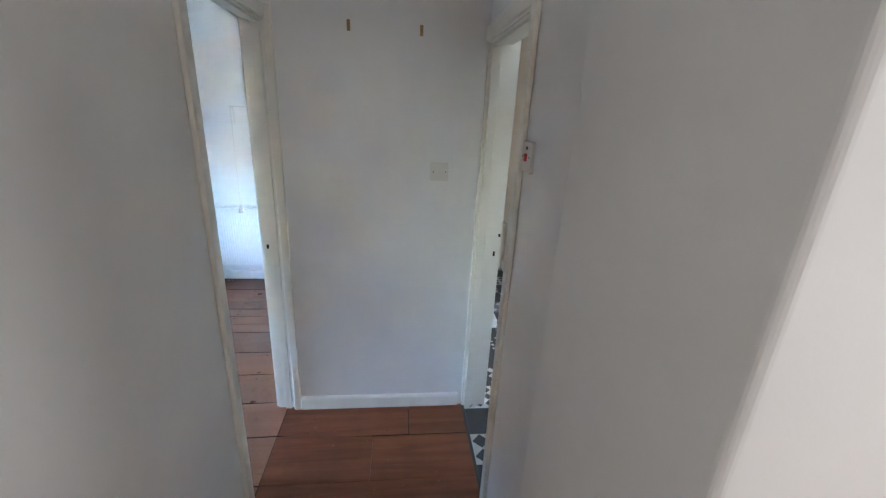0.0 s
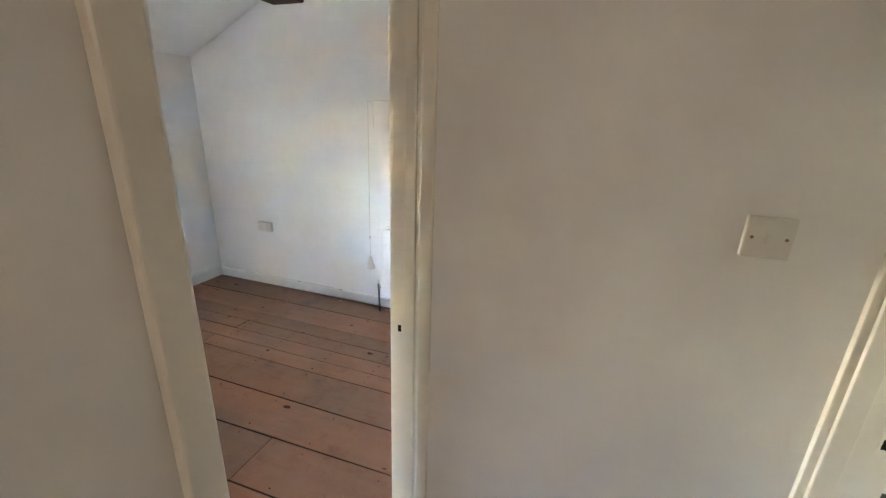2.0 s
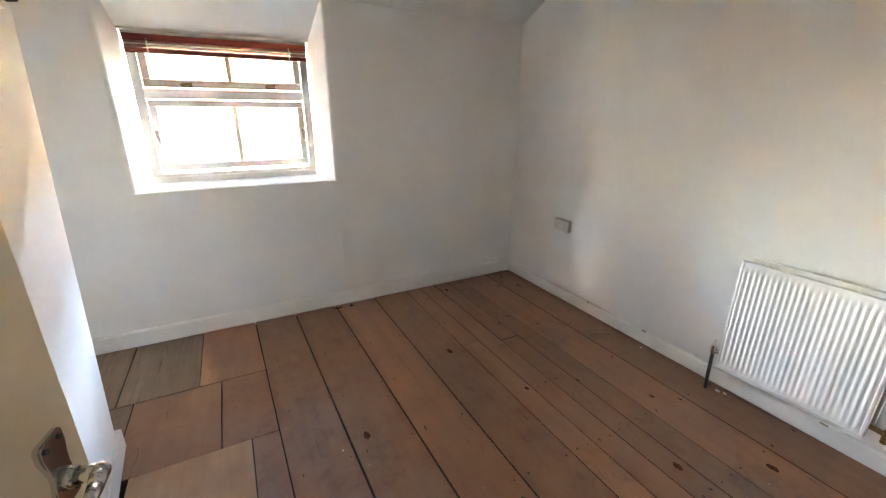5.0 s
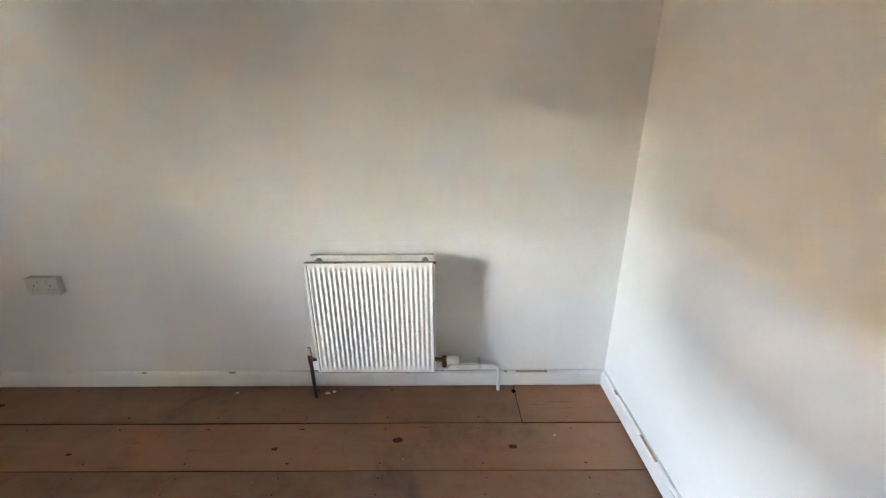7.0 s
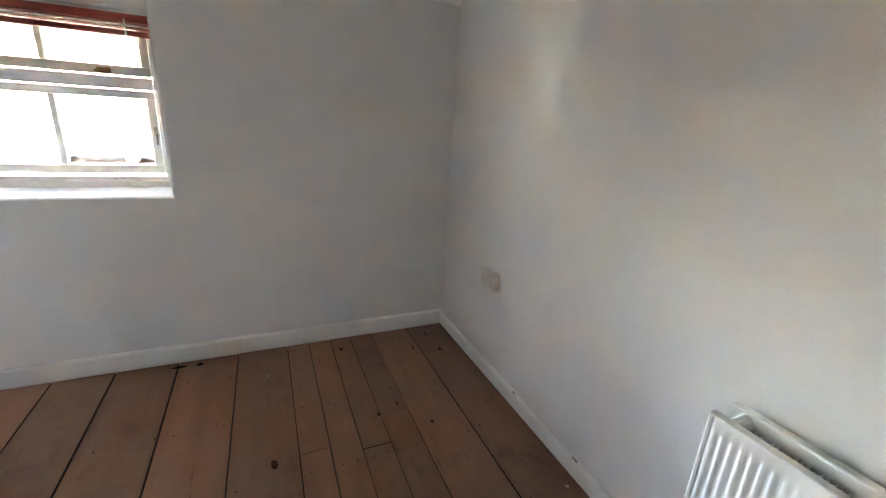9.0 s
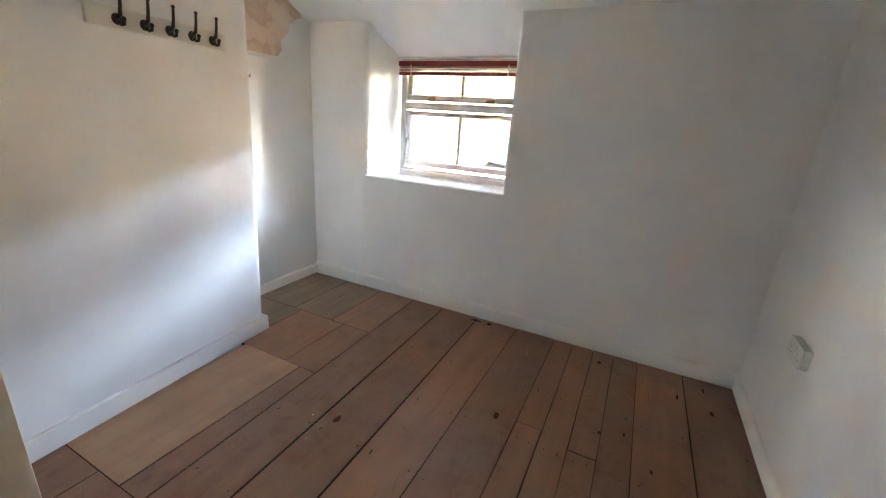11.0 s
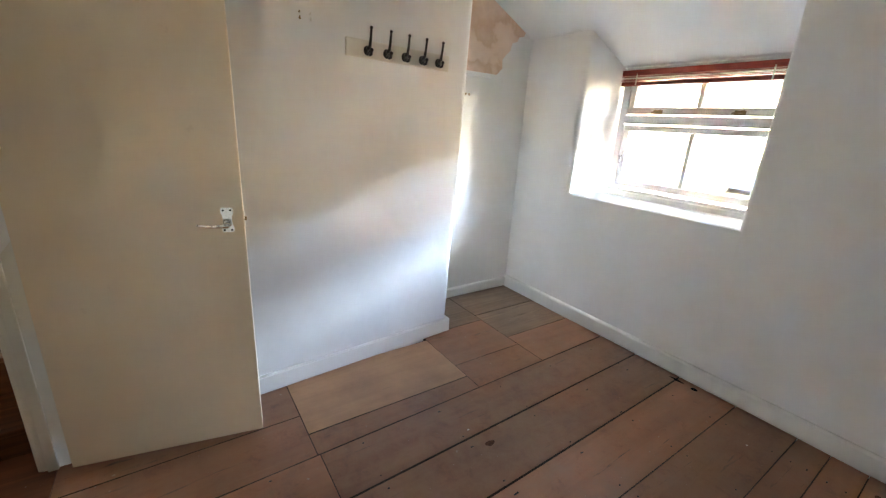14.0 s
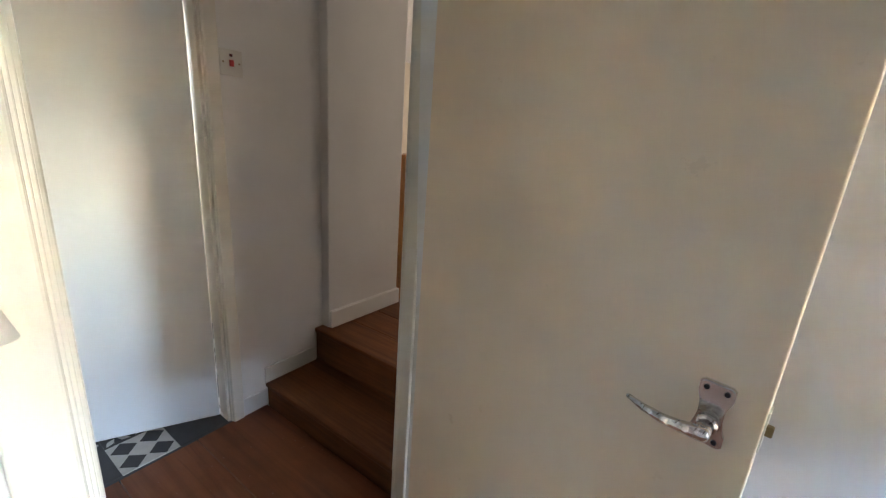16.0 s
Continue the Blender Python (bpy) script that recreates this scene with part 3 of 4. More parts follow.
def flush_door(name, width, height, hinge, degrees, mat, label, handle_z, kind="", gap=0.002):
    """A plain flush leaf that lies along +x from its hinge, 35 mm thick towards -y, with levers on both faces."""
    o = empty(name, pose(*hinge, 0, 0, degrees), label, "door", kind=kind)
    part("leaf", one(gap, width, -0.035, 0, 0.0, height, bevel=0.002), mat, o)
    lever(o, width - 0.055, handle_z, 1, -1)
    lever(o, width - 0.055, handle_z, -1, -1)
    part("latch", one(width - 0.001, width + 0.002, -0.029, -0.006, handle_z - 0.04, handle_z + 0.02), FRAME, o, "painted-over latch plate")
    part("latch_bolt", one(width, width + 0.010, -0.022, -0.012, handle_z - 0.017, handle_z - 0.002, bevel=0.002), BRASS, o)
    for z in (0.20, height - 0.25):
        bm = bmesh.new()
        rod(bm, (-0.004, 0.004, z - 0.045), (-0.004, 0.004, z + 0.045), 0.006)
        part("hinge", bm, mat, o, "painted-over butt hinge")
    return o


# bedroom leaf stands open into the room; its handle side points west
flush_door("door_bedroom", 0.682, 1.965, (DW0 - 0.012, DY0 + 0.010, 0.012), 168.2, CREAM, "cream painted flush bedroom door standing open", 0.985)
flush_door("door_bathroom", 0.63, 1.94, (CE + 0.062, BY0 + 0.006, 0.012), 63, DOORW, "white painted flush bathroom door standing ajar", 0.985, gap=0.016)

# ---- window ----
win = tagged(new("window_1"), "white painted timber casement with a top light, flaking paint", "window", kind="structure")


def bars(name, x0, x1, y0, y1, z0, z1, w, mat, parent, bottom=None, bevel=0.004):
    """Four bars round an opening; each its own mesh."""
    wb = bottom or w
    f = part(name, one(x0, x1, y0, y1, z0, z0 + wb, bevel=bevel), mat, parent)
    part("rail", one(x0, x1, y0, y1, z1 - w, z1, bevel=bevel), mat, f)
    part("stile", one(x0, x1, y0, y0 + w, z0 + wb, z1 - w, bevel=bevel), mat, f)
    part("stile", one(x0, x1, y1 - w, y1, z0 + wb, z1 - w, bevel=bevel), mat, f)
    return f


bars("frame", WX - 0.07, WX + 0.0, WY0, WY1, SILL - 0.01, HEAD + 0.02, 0.055, GLOSS, win, 0.06)
part("transom", one(WX - 0.07, WX + 0.004, WY0 + 0.055, WY1 - 0.055, 1.462, 1.525, bevel=0.004), GLOSS, win)
part("window_board", one(WX - 0.004, WX + 0.02, WY0 + 0.01, WY1 - 0.01, SILL - 0.012, SILL + 0.028, bevel=0.006), GLOSS, win, "painted bead above the plastered sill")
YM = -2.075
low_sash = bars("casement_sash", WX - 0.055, WX - 0.006, WY0 + 0.058, WY1 - 0.058, 1.01, 1.458, 0.042, GLOSS, win, 0.045)
top_sash = bars("top_sash", WX - 0.055, WX - 0.006, WY0 + 0.058, WY1 - 0.058, 1.53, HEAD - 0.036, 0.042, FRAME, win, 0.048)
part("glazing_bar", one(WX - 0.050, WX - 0.010, YM - 0.014, YM + 0.014, 1.055, 1.416, bevel=0.005), GLOSS, low_sash)
part("glazing_bar", one(WX - 0.050, WX - 0.010, YM - 0.014, YM + 0.014, 1.578, HEAD - 0.078, bevel=0.005), FRAME, top_sash)
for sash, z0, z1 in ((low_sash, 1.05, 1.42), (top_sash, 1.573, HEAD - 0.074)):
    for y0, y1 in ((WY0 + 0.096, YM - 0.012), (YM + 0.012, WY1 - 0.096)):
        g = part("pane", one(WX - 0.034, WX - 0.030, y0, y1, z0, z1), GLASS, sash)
        # shadow off, so direct sky light enters without the tint
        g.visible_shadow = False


def stay(y, parent):
    bm = bmesh.new()
    box(bm, WX - 0.006, WX - 0.002, y - 0.03, y + 0.03, 1.535, 1.562)
    rod(bm, (WX - 0.004, y, 1.55), (WX + 0.022, y, 1.55), 0.006)
    tube(bm, [(WX + 0.018, y - 0.035, 1.543), (WX + 0.02, y, 1.552), (WX + 0.018, y + 0.03, 1.560)], 0.0055, 8)
    part("window_catch", bm, BRASS, parent, "tarnished brass fastener")


stay(-2.33, top_sash)
stay(-1.83, top_sash)
for y in (WY0 + 0.075, WY1 - 0.075):
    bm = bmesh.new()
    box(bm, WX - 0.006, WX - 0.001, y - 0.010, y + 0.010, 1.19, 1.27)
    rod(bm, (WX - 0.004, y, 1.23), (WX + 0.024, y, 1.23), 0.006)
    tube(bm, [(WX + 0.02, y, 1.235), (WX + 0.024, y + 0.004, 1.205), (WX + 0.018, y + 0.006, 1.175)], 0.006, 8)
    part("casement_handle", bm, CHROME, low_sash, "dulled metal casement fastener")

blind = empty("venetian_blind", pose(WX + 0.045, (WY0 + WY1) / 2, 1.72), "dark cherry wood venetian blind drawn fully up at the window head", "blind")
HALF = 0.515
part("headrail", one(-0.02, 0.024, -HALF, HALF, 0.062, 0.100, bevel=0.003), BLINDW, blind)
for i in range(4):
    dy = 0.004 * ((i * 7) % 5 - 2) / 2
    part("slat", one(-0.022, 0.022, -HALF + 0.004 + dy, HALF - 0.004 + dy, 0.030 + i * 0.0078, 0.0336 + i * 0.0078), PLASTIC if i == 2 else BLINDW, blind)
part("bottom_rail", one(-0.02, 0.02, -HALF + 0.002, HALF - 0.002, -0.002, 0.024, bevel=0.003), BLINDW, blind)
for y in (-0.40, 0.40):
    part("ladder_tape", one(0.0225, 0.024, y - 0.004, y + 0.004, 0.0, 0.075), CORD, blind)

# ---- bedroom things ----
rad = empty("radiator", pose(1.915, 0, 0), "white enamelled double panel radiator with vertical ribs", "radiator")
RW, RZ0, RZ1 = 0.545, 0.205, 0.748


def rad_panel(name, y_front, y_back):
    bm = bmesh.new()
    n = 24
    prof = []
    for i in range(n):
        x = 0.014 + (RW - 0.028) * i / n
        w = (RW - 0.028) / n
        prof += [(x, 0), (x + w * 0.10, -0.35), (x + w * 0.22, -0.85), (x + w * 0.37, -1), (x + w * 0.52, -0.85), (x + w * 0.64, -0.35), (x + w * 0.74, 0)]
    prof.append((RW - 0.014, 0))
    zs = [(RZ0, 0.0), (RZ0 + 0.022, 0.0), (RZ0 + 0.034, 1.0), (RZ1 - 0.048, 1.0), (RZ1 - 0.036, 0.0), (RZ1, 0.0)]
    sgn = 1 if y_front < y_back else -1
    rows = [[bm.verts.new((x, y_front + sgn * 0.0029 * (1 + d * k) * (1 if k else 0.35), z)) for x, d in prof] for z, k in zs]
    for r0, r1 in zip(rows, rows[1:]):
        for i in range(len(prof) - 1):
            bm.faces.new((r0[i], r0[i + 1], r1[i + 1], r1[i]))
    ob = part(name, bm, RADW, rad, smooth=True)
    part("panel_back", one(0.0, RW, min(y_back, y_back - sgn * 0.006), max(y_back, y_back - sgn * 0.006), RZ0 + 0.003, RZ1 - 0.003), RADW, ob)
    for x0, x1 in ((0.0, 0.014), (RW - 0.014, RW)):
        part("edge_roll", one(x0, x1, min(y_front, y_back), max(y_front, y_back), RZ0, RZ1, bevel=0.004), RADW, ob)
    part("edge_roll", one(0.0, RW, min(y_front, y_back), max(y_front, y_back), RZ1 - 0.004, RZ1 + 0.004, bevel=0.003), RADW, ob)
    part("edge_roll", one(0.0, RW, min(y_front, y_back), max(y_front, y_back), RZ0 - 0.004, RZ0 + 0.004, bevel=0.003), RADW, ob)
    return ob


rad_panel("front_panel", -0.155, -0.133)
rad_panel("rear_panel", -0.043, -0.065)
for x in (0.02, RW - 0.055):
    bm = bmesh.new()
    rod(bm, (x + 0.018, -0.140, RZ1 - 0.022), (x + 0.018, -0.055, RZ1 - 0.022), 0.016, 14)
    part("connector", bm, RADW, rad)
    bm = bmesh.new()
    rod(bm, (x + 0.018, -0.140, RZ0 + 0.025), (x + 0.018, -0.055, RZ0 + 0.025), 0.016, 14)
    part("connector", bm, RADW, rad)
    part("wall_bracket", one(x, x + 0.03, -0.045, 0.014, RZ0 + 0.08, RZ1 - 0.08), RADW, rad)
bm = bmesh.new()
for i in range(44):
    x = 0.02 + (RW - 0.04) * i / 44
    box(bm, x, x + 0.002, -0.131, -0.068, RZ0 + 0.05, RZ1 - 0.03)
part("convector_fins", bm, RADW, rad)
bm = bmesh.new()
rod(bm, (0.03, -0.098, 0.236), (-0.055, -0.098, 0.236), 0.011)
rod(bm, (-0.05, -0.098, 0.215), (-0.05, -0.098, 0.262), 0.013)
part("lockshield_valve", bm, CHROME, rad, "dulled lockshield valve")
bm = bmesh.new()
rod(bm, (-0.05, -0.098, 0.262), (-0.05, -0.098, 0.298), 0.011, 12, 0.008)
part("valve_cap", bm, PLASTIC, rad)
bm = bmesh.new()
tube(bm, [(-0.05, -0.098, 0.225), (-0.05, -0.095, 0.10), (-0.05, -0.085, -0.01)], 0.0085)
part("tail_pipe", bm, PIPE, rad, "black-painted tail pipe")
bm = bmesh.new()
rod(bm, (RW - 0.02, -0.098, 0.232), (RW + 0.05, -0.098, 0.226), 0.010)
rod(bm, (RW + 0.045, -0.098, 0.19), (RW + 0.045, -0.098, 0.245), 0.012)
part("thermostatic_valve", bm, BRASS, rad)
bm = bmesh.new()
rod(bm, (RW + 0.055, -0.098, 0.228), (RW + 0.115, -0.098, 0.228), 0.021, 20, 0.023)
bmesh.ops.bevel(bm, geom=[e for e in bm.edges if len(e.link_faces) == 2 and e.calc_face_angle(0) > 1.0], offset=0.004, segments=2, affect="EDGES")
part("valve_head", bm, PLASTIC, rad, "white thermostatic valve head")
bm = bmesh.new()
tube(bm, [(RW + 0.045, -0.098, 0.20), (RW + 0.048, -0.085, 0.165), (RW + 0.075, -0.040, 0.152), (RW + 0.28, -0.035, 0.148), (RW + 0.312, -0.035, 0.138), (RW + 0.318, -0.035, 0.10), (RW + 0.318, -0.035, -0.01)], 0.0085)
part("supply_pipe", bm, RADW, rad, "white painted pipe along the skirting")
for x in (RW + 0.11, RW + 0.22):
    part("pipe_clip", one(x - 0.008, x + 0.008, -0.047, 0.012, 0.139, 0.163, bevel=0.003), PLASTIC, rad)
bm = bmesh.new()
rod(bm, (RW - 0.01, -0.10, RZ1 - 0.02), (RW + 0.012, -0.10, RZ1 - 0.02), 0.006)
part("air_vent", bm, BRASS, rad)

sock = empty("wall_socket", pose(0.632, 0.015, 0.585), "white plastic double wall socket on a surface box", "socket")
part("back_box", one(-0.074, 0.074, -0.028, -0.001, -0.043, 0.043, bevel=0.004), PLASTIC, sock)
plate = part("face_plate", one(-0.076, 0.076, -0.036, -0.028, -0.045, 0.045, bevel=0.004), PLASTIC, sock)
for sx in (-0.038, 0.038):
    # raised grey blocks, slot shade put in as colour
    part("pin_hole", one(sx - 0.003, sx + 0.003, -0.0367, -0.035, 0.000, 0.010), SLOT, plate)
    for dx in (-0.011, 0.011):
        part("pin_hole", one(sx + dx - 0.004, sx + dx + 0.004, -0.0367, -0.035, -0.017, -0.012), SLOT, plate)
    part("rocker", one(sx - 0.006 + (0.02 if sx < 0 else -0.02), sx + 0.006 + (0.02 if sx < 0 else -0.02), -0.039, -0.0355, 0.014, 0.032, bevel=0.001), PLASTIC, plate)

rack = empty("coat_rack", pose(1.18, hook_y(1.18) + 0.0, 1.690, 0, 0, 4.2), "cream painted board with five black double coat hooks", "coat rack")
rack_y = 0.102
part("board", one(-0.04, 0.545, rack_y, rack_y + 0.017, -0.045, 0.032, bevel=0.005), FRAME, rack)
for i in range(5):
    x = 0.035 + i * 0.1015
    bm = bmesh.new()
    ball(bm, (x, rack_y + 0.018, -0.012), 0.019, 1, 0.45, 1.1)
    pts = [(x, rack_y + 0.020, -0.008), (x, rack_y + 0.042, 0.004), (x, rack_y + 0.050, 0.035), (x, rack_y + 0.056, 0.078)]
    for (p, q), r, r2 in zip(zip(pts, pts[1:]), (0.009, 0.007, 0.006), (0.007, 0.006, 0.005)):
        rod(bm, p, q, r, 10, r2)
    for p, r in zip(pts, (0.009, 0.0075, 0.0062, 0.0075)):
        ball(bm, p, r)
    part("hook", bm, IRON, rack, "black iron hat and coat hook", smooth=True)
    bm = bmesh.new()
    tube(bm, [(x, rack_y + 0.020, -0.016), (x, rack_y + 0.040, -0.032), (x, rack_y + 0.056, -0.030), (x, rack_y + 0.060, -0.014)], 0.006, 10)
    ball(bm, (x, rack_y + 0.060, -0.012), 0.0085)
    part("lower_hook", bm, IRON, rack, smooth=True)

for i, (x, mat) in enumerate(((1.915, BRASS), (1.870, PLASTIC))):
    bm = bmesh.new()
    yy = hook_y(x) + LEAN * 1.775 + 0.001
    box(bm, x - 0.007, x + 0.007, yy - 0.003, yy + 0.003, 1.752, 1.784)
    rod(bm, (x, yy, 1.777), (x, yy + 0.014, 1.780), 0.003, 8)
    tube(bm, [(x, yy + 0.004, 1.757), (x, yy + 0.014, 1.754), (x, yy + 0.017, 1.764)], 0.0025, 6)
    tagged(part("picture_hook", bm, mat), "small old picture hook on the white wall", "hook", "hooks on the wall")

pull = empty("pull_cord", pose(2.775, -1.815, 1.155), "white pull cord with a cone-shaped end hung beside the door", "pull cord")
bm = bmesh.new()
tube(bm, [(0, 0, 0.02), (0, 0, 0.082), (0.002, 0.002, 0.475), (0.006, 0.010, 0.478), (0.009, 0.017, 0.462), (0.010, 0.018, 0.405)], 0.0011, 6)
part("cord", bm, CORD, pull)
bm = bmesh.new()
rod(bm, (0, 0, -0.018), (0, 0, 0.016), 0.0145, 18, 0.0045)
ball(bm, (0, 0, 0.017), 0.0055)
part("cord_pull", bm, PLASTIC, pull, smooth=True)
bm = bmesh.new()
ball(bm, (0.0, 0.0, 0.082), 0.0045)
part("knot", bm, CORD, pull)
bm = bmesh.new()
tube(bm, [(0.106, 0.010, 0.478), (0.02, 0.006, 0.480), (0.002, 0.004, 0.475), (-0.003, 0.003, 0.481)], 0.0013, 6)
part("cord_hook", bm, CORD, pull, "small white hook that holds the cord")

# bare plaster in the alcove: uneven patch that has lost its paint, with a broken lip below
random.seed(5)
bm = bmesh.new()
edge = [(0.95, 1.745)] + [(0.95 - i * 0.045, 1.748 + random.uniform(-0.006, 0.006)) for i in range(1, 15)]
edge += [(0.300, 1.765), (0.262, 1.80), (0.270, 1.86), (0.235, 1.90), (0.20, 1.93), (0.185, 1.985), (0.14, 2.00), (0.12, 2.035), (0.075, 2.045), (0.05, 2.09), (0.10, 2.14), (0.3, 2.23), (0.62, 2.36), (0.95, 2.5)]
front = [bm.verts.new((x, -3.2015, z)) for x, z in edge]
back = [bm.verts.new((x, -3.2046, z)) for x, z in edge]
bm.faces.new(front)
for i in range(len(edge)):
    j = (i + 1) % len(edge)
    bm.faces.new((front[i], front[j], back[j], back[i]))
tagged(part("wall_alcove_bare_plaster", bm, DAMP), "pink bare plaster patch with brown damp stains", "plaster patch", kind="structure")
bm = one(0.30, 0.935, -3.206, -3.188, 1.726, 1.752, bevel=0.006)
tagged(part("trim_alcove", bm, WHITE), "rough white plaster lip below the bare patch", "trim", kind="structure")
for x in (0.555, 0.585):
    bm = bmesh.new()
    rod(bm, (x, -3.206, 1.60), (x, -3.196, 1.602), 0.004, 8)
    box(bm, x - 0.005, x + 0.005, -3.2045, -3.2015, 1.588, 1.602)
    tagged(part("wall_nail", bm, BRASS), "small rusty nail in the white alcove wall", "nail", "nails in the alcove")

# bare timber where paint has chipped off the skirting
CHIP = plain("bare_chipped_timber", (0.50, 0.37, 0.25), rough=0.8, vary=0.4, scale=60)
base_n, base_e, base_w = (bpy.data.objects[k] for k in ("baseboard_north", "baseboard_east", "baseboard_west"))
for x0, x1 in ((2.87, 3.03), (2.81, 2.825), (1.40, 1.43), (0.95, 0.97), (2.30, 2.33)):
    part("paint_chip", one(x0, x1, -0.004, 0.004, 0.081, 0.0862), CHIP, base_n)
for y0, y1, z in ((-0.55, -0.42, 0.082), (-0.30, -0.22, 0.060), (-0.72, -0.66, 0.070), (-0.18, -0.15, 0.083)):
    part("paint_chip", one(EASTX - 0.0195, EASTX - 0.010, y0, y1, z, z + 0.005), CHIP, base_e)

# ---- corridor things ----
sw = empty("light_switch", pose(3.742, ENDY, 1.383), "white square plastic light switch with a small rocker", "light switch")
part("face_plate", one(-0.043, 0.043, -0.016, -0.0005, -0.043, 0.043, bevel=0.003), PLASTIC, sw)
part("rocker", one(-0.006, 0.006, -0.021, -0.015, -0.013, 0.013, bevel=0.002), PLASTIC, sw)
for x in (-0.030, 0.030):
    bm = bmesh.new()
    rod(bm, (x, -0.0155, 0), (x, -0.0172, 0), 0.0035, 10)
    part("screw", bm, BRASS, sw)
cs = empty("isolator_switch", pose(CE, -2.638, 1.54), "white plastic isolator switch with a red rocker and neon", "isolator switch")
part("face_plate", one(-0.013, -0.0005, -0.044, 0.044, -0.046, 0.046, bevel=0.004), PLASTIC, cs)
part("rocker", one(-0.019, -0.0125, -0.008, 0.008, -0.013, 0.010, bevel=0.002), RED, cs, "bright red rocker")
part("neon", one(-0.0145, -0.0125, -0.006, 0.006, 0.021, 0.031, bevel=0.001), plain("dark_red_lens", (0.09, 0.012, 0.010), rough=0.2), cs, "dark red neon lens")
for y in (-0.030, 0.030):
    bm = bmesh.new()
    rod(bm, (-0.0125, y, 0), (-0.0142, y, 0), 0.0035, 10)
    part("screw", bm, BRASS, cs)
for x in (3.325, 3.637):
    bm = bmesh.new()
    box(bm, x - 0.007, x + 0.007, ENDY - 0.004, ENDY - 0.0005, 1.965, 2.008)
    rod(bm, (x, ENDY - 0.002, 1.997), (x, ENDY - 0.018, 2.0), 0.004, 8)
    rod(bm, (x, ENDY - 0.002, 1.974), (x, ENDY - 0.014, 1.972), 0.004, 8)
    tagged(part("wall_fixing", bm, BRASS), "small tarnished metal fixing on the end wall", "wall fixing", "fixings on the end wall")

# ---- landing ----
bal = empty("balustrade", pose(3.905, -3.60, Z2, 0, 0, 8.2), "varnished pine balustrade with square spindles beside the stairwell", "balustrade")
LEN = 1.07
part("wall_post", one(-0.03, 0.03, -0.045, 0.0, 0, 0.91, bevel=0.004), PINE, bal)
newel = part("newel_post", one(-0.045, 0.045, -LEN - 0.09, -LEN, -0.25, 1.02, bevel=0.005), PINE, bal)
part("newel_cap", one(-0.055, 0.055, -LEN - 0.10, -LEN + 0.01, 1.02, 1.045, bevel=0.006), PINE, newel)
part("handrail", one(-0.03, 0.03, -LEN, -0.045, 0.865, 0.915, bevel=0.010, seg=3), PINE, bal)
part("base_rail", one(-0.028, 0.028, -LEN, -0.045, 0.0, 0.035, bevel=0.005), PINE, bal)
for i in range(8):
    y = -0.045 - (LEN - 0.045) * (i + 0.9) / 8.6
    part("spindle", one(-0.016, 0.016, y - 0.016, y + 0.016, 0.03, 0.87, bevel=0.003), PINE, bal)
st = tagged(new("stairs"), "dark varnished flight of wooden stairs going down", "stairs", kind="structure")
for i in range(9):
    part("tread", one(3.98, 5.3, -4.72 + i * 0.12, -4.60 + i * 0.12, Z2 - 0.19 * (i + 1) - 0.03, Z2 - 0.19 * (i + 1), bevel=0.004), STEPW, st)

# ---- bathroom ----
bath = empty("bathtub", pose(3.50, -1.768, 0), "white bath with a pale wood panel", "bathtub")
part("bath_panel", one(0, 0.615, 0.006, 0.024, 0, 0.455, bevel=0.002), PANELW, bath, "pale wood-effect end panel")
part("bath_panel", one(0.595, 0.613, 0.024, 1.63, 0, 0.455, bevel=0.002), PANELW, bath, "pale wood-effect side panel")
bm = boxes((0, 0.64, -0.01, 0.08, 0.455, 0.505), (0, 0.64, 1.56, 1.65, 0.455, 0.505), (0, 0.07, 0.08, 1.56, 0.455, 0.505), (0.57, 0.64, 0.08, 1.56, 0.455, 0.505), (0.07, 0.57, 0.08, 1.56, 0.12, 0.14))
part("tub", bm, PORCELAIN, bath)
ledge = empty("boxed_pipes", pose(4.30, 0.34, 0), "cream painted boxed-in pipe ledge with a lid", "pipe box")
part("box_side", one(0, 0.45, 0.0, 0.16, 0.0, 0.50, bevel=0.004), PEACH, ledge)
part("box_lid", one(-0.01, 0.46, -0.015, 0.16, 0.50, 0.525, bevel=0.004), FRAME, ledge)
cup = tagged(new("door_cupboard"), "white painted flush cupboard door with louvre vents", "door", kind="structure")
part("leaf", one(4.80, 5.42, -0.838, -0.812, 0.02, 1.93, bevel=0.002), DOORW, cup)
for x0, x1, z0, z1 in ((4.755, 4.795, 0, 1.99), (5.425, 5.465, 0, 1.99), (4.795, 5.425, 1.945, 1.99)):
    part("architrave", one(x0, x1, -0.848, -0.812, z0, z1, bevel=0.004), DOORW, cup)
for z, mat in ((1.67, CREAM), (0.09, TILE_G)):
    v = part("vent", one(5.0, 5.22, -0.846, -0.838, z, z + 0.12, bevel=0.002), mat, cup, "small louvre vent")
    for i in range(6):
        part("louvre", one(5.01, 5.21, -0.852, -0.846, z + 0.01 + i * 0.018, z + 0.019 + i * 0.018), mat, v)
hk = part("hook_rail", one(4.96, 5.36, -0.846, -0.838, 1.80, 1.83, bevel=0.002), PLASTIC, cup, "white plastic over-door hook rail")
for i in range(5):
    bm = bmesh.new()
    tube(bm, [(4.985 + i * 0.085, -0.846, 1.815), (4.985 + i * 0.085, -0.868, 1.80), (4.985 + i * 0.085, -0.876, 1.815)], 0.004, 8)
    part("hook", bm, PLASTIC, hk)
bm = bmesh.new()
box(bm, 4.825, 4.855, -0.846, -0.838, 0.94, 1.05)
tube(bm, [(4.84, -0.84, 1.0), (4.84, -0.885, 1.0), (4.93, -0.89, 1.0)], 0.008, 10)
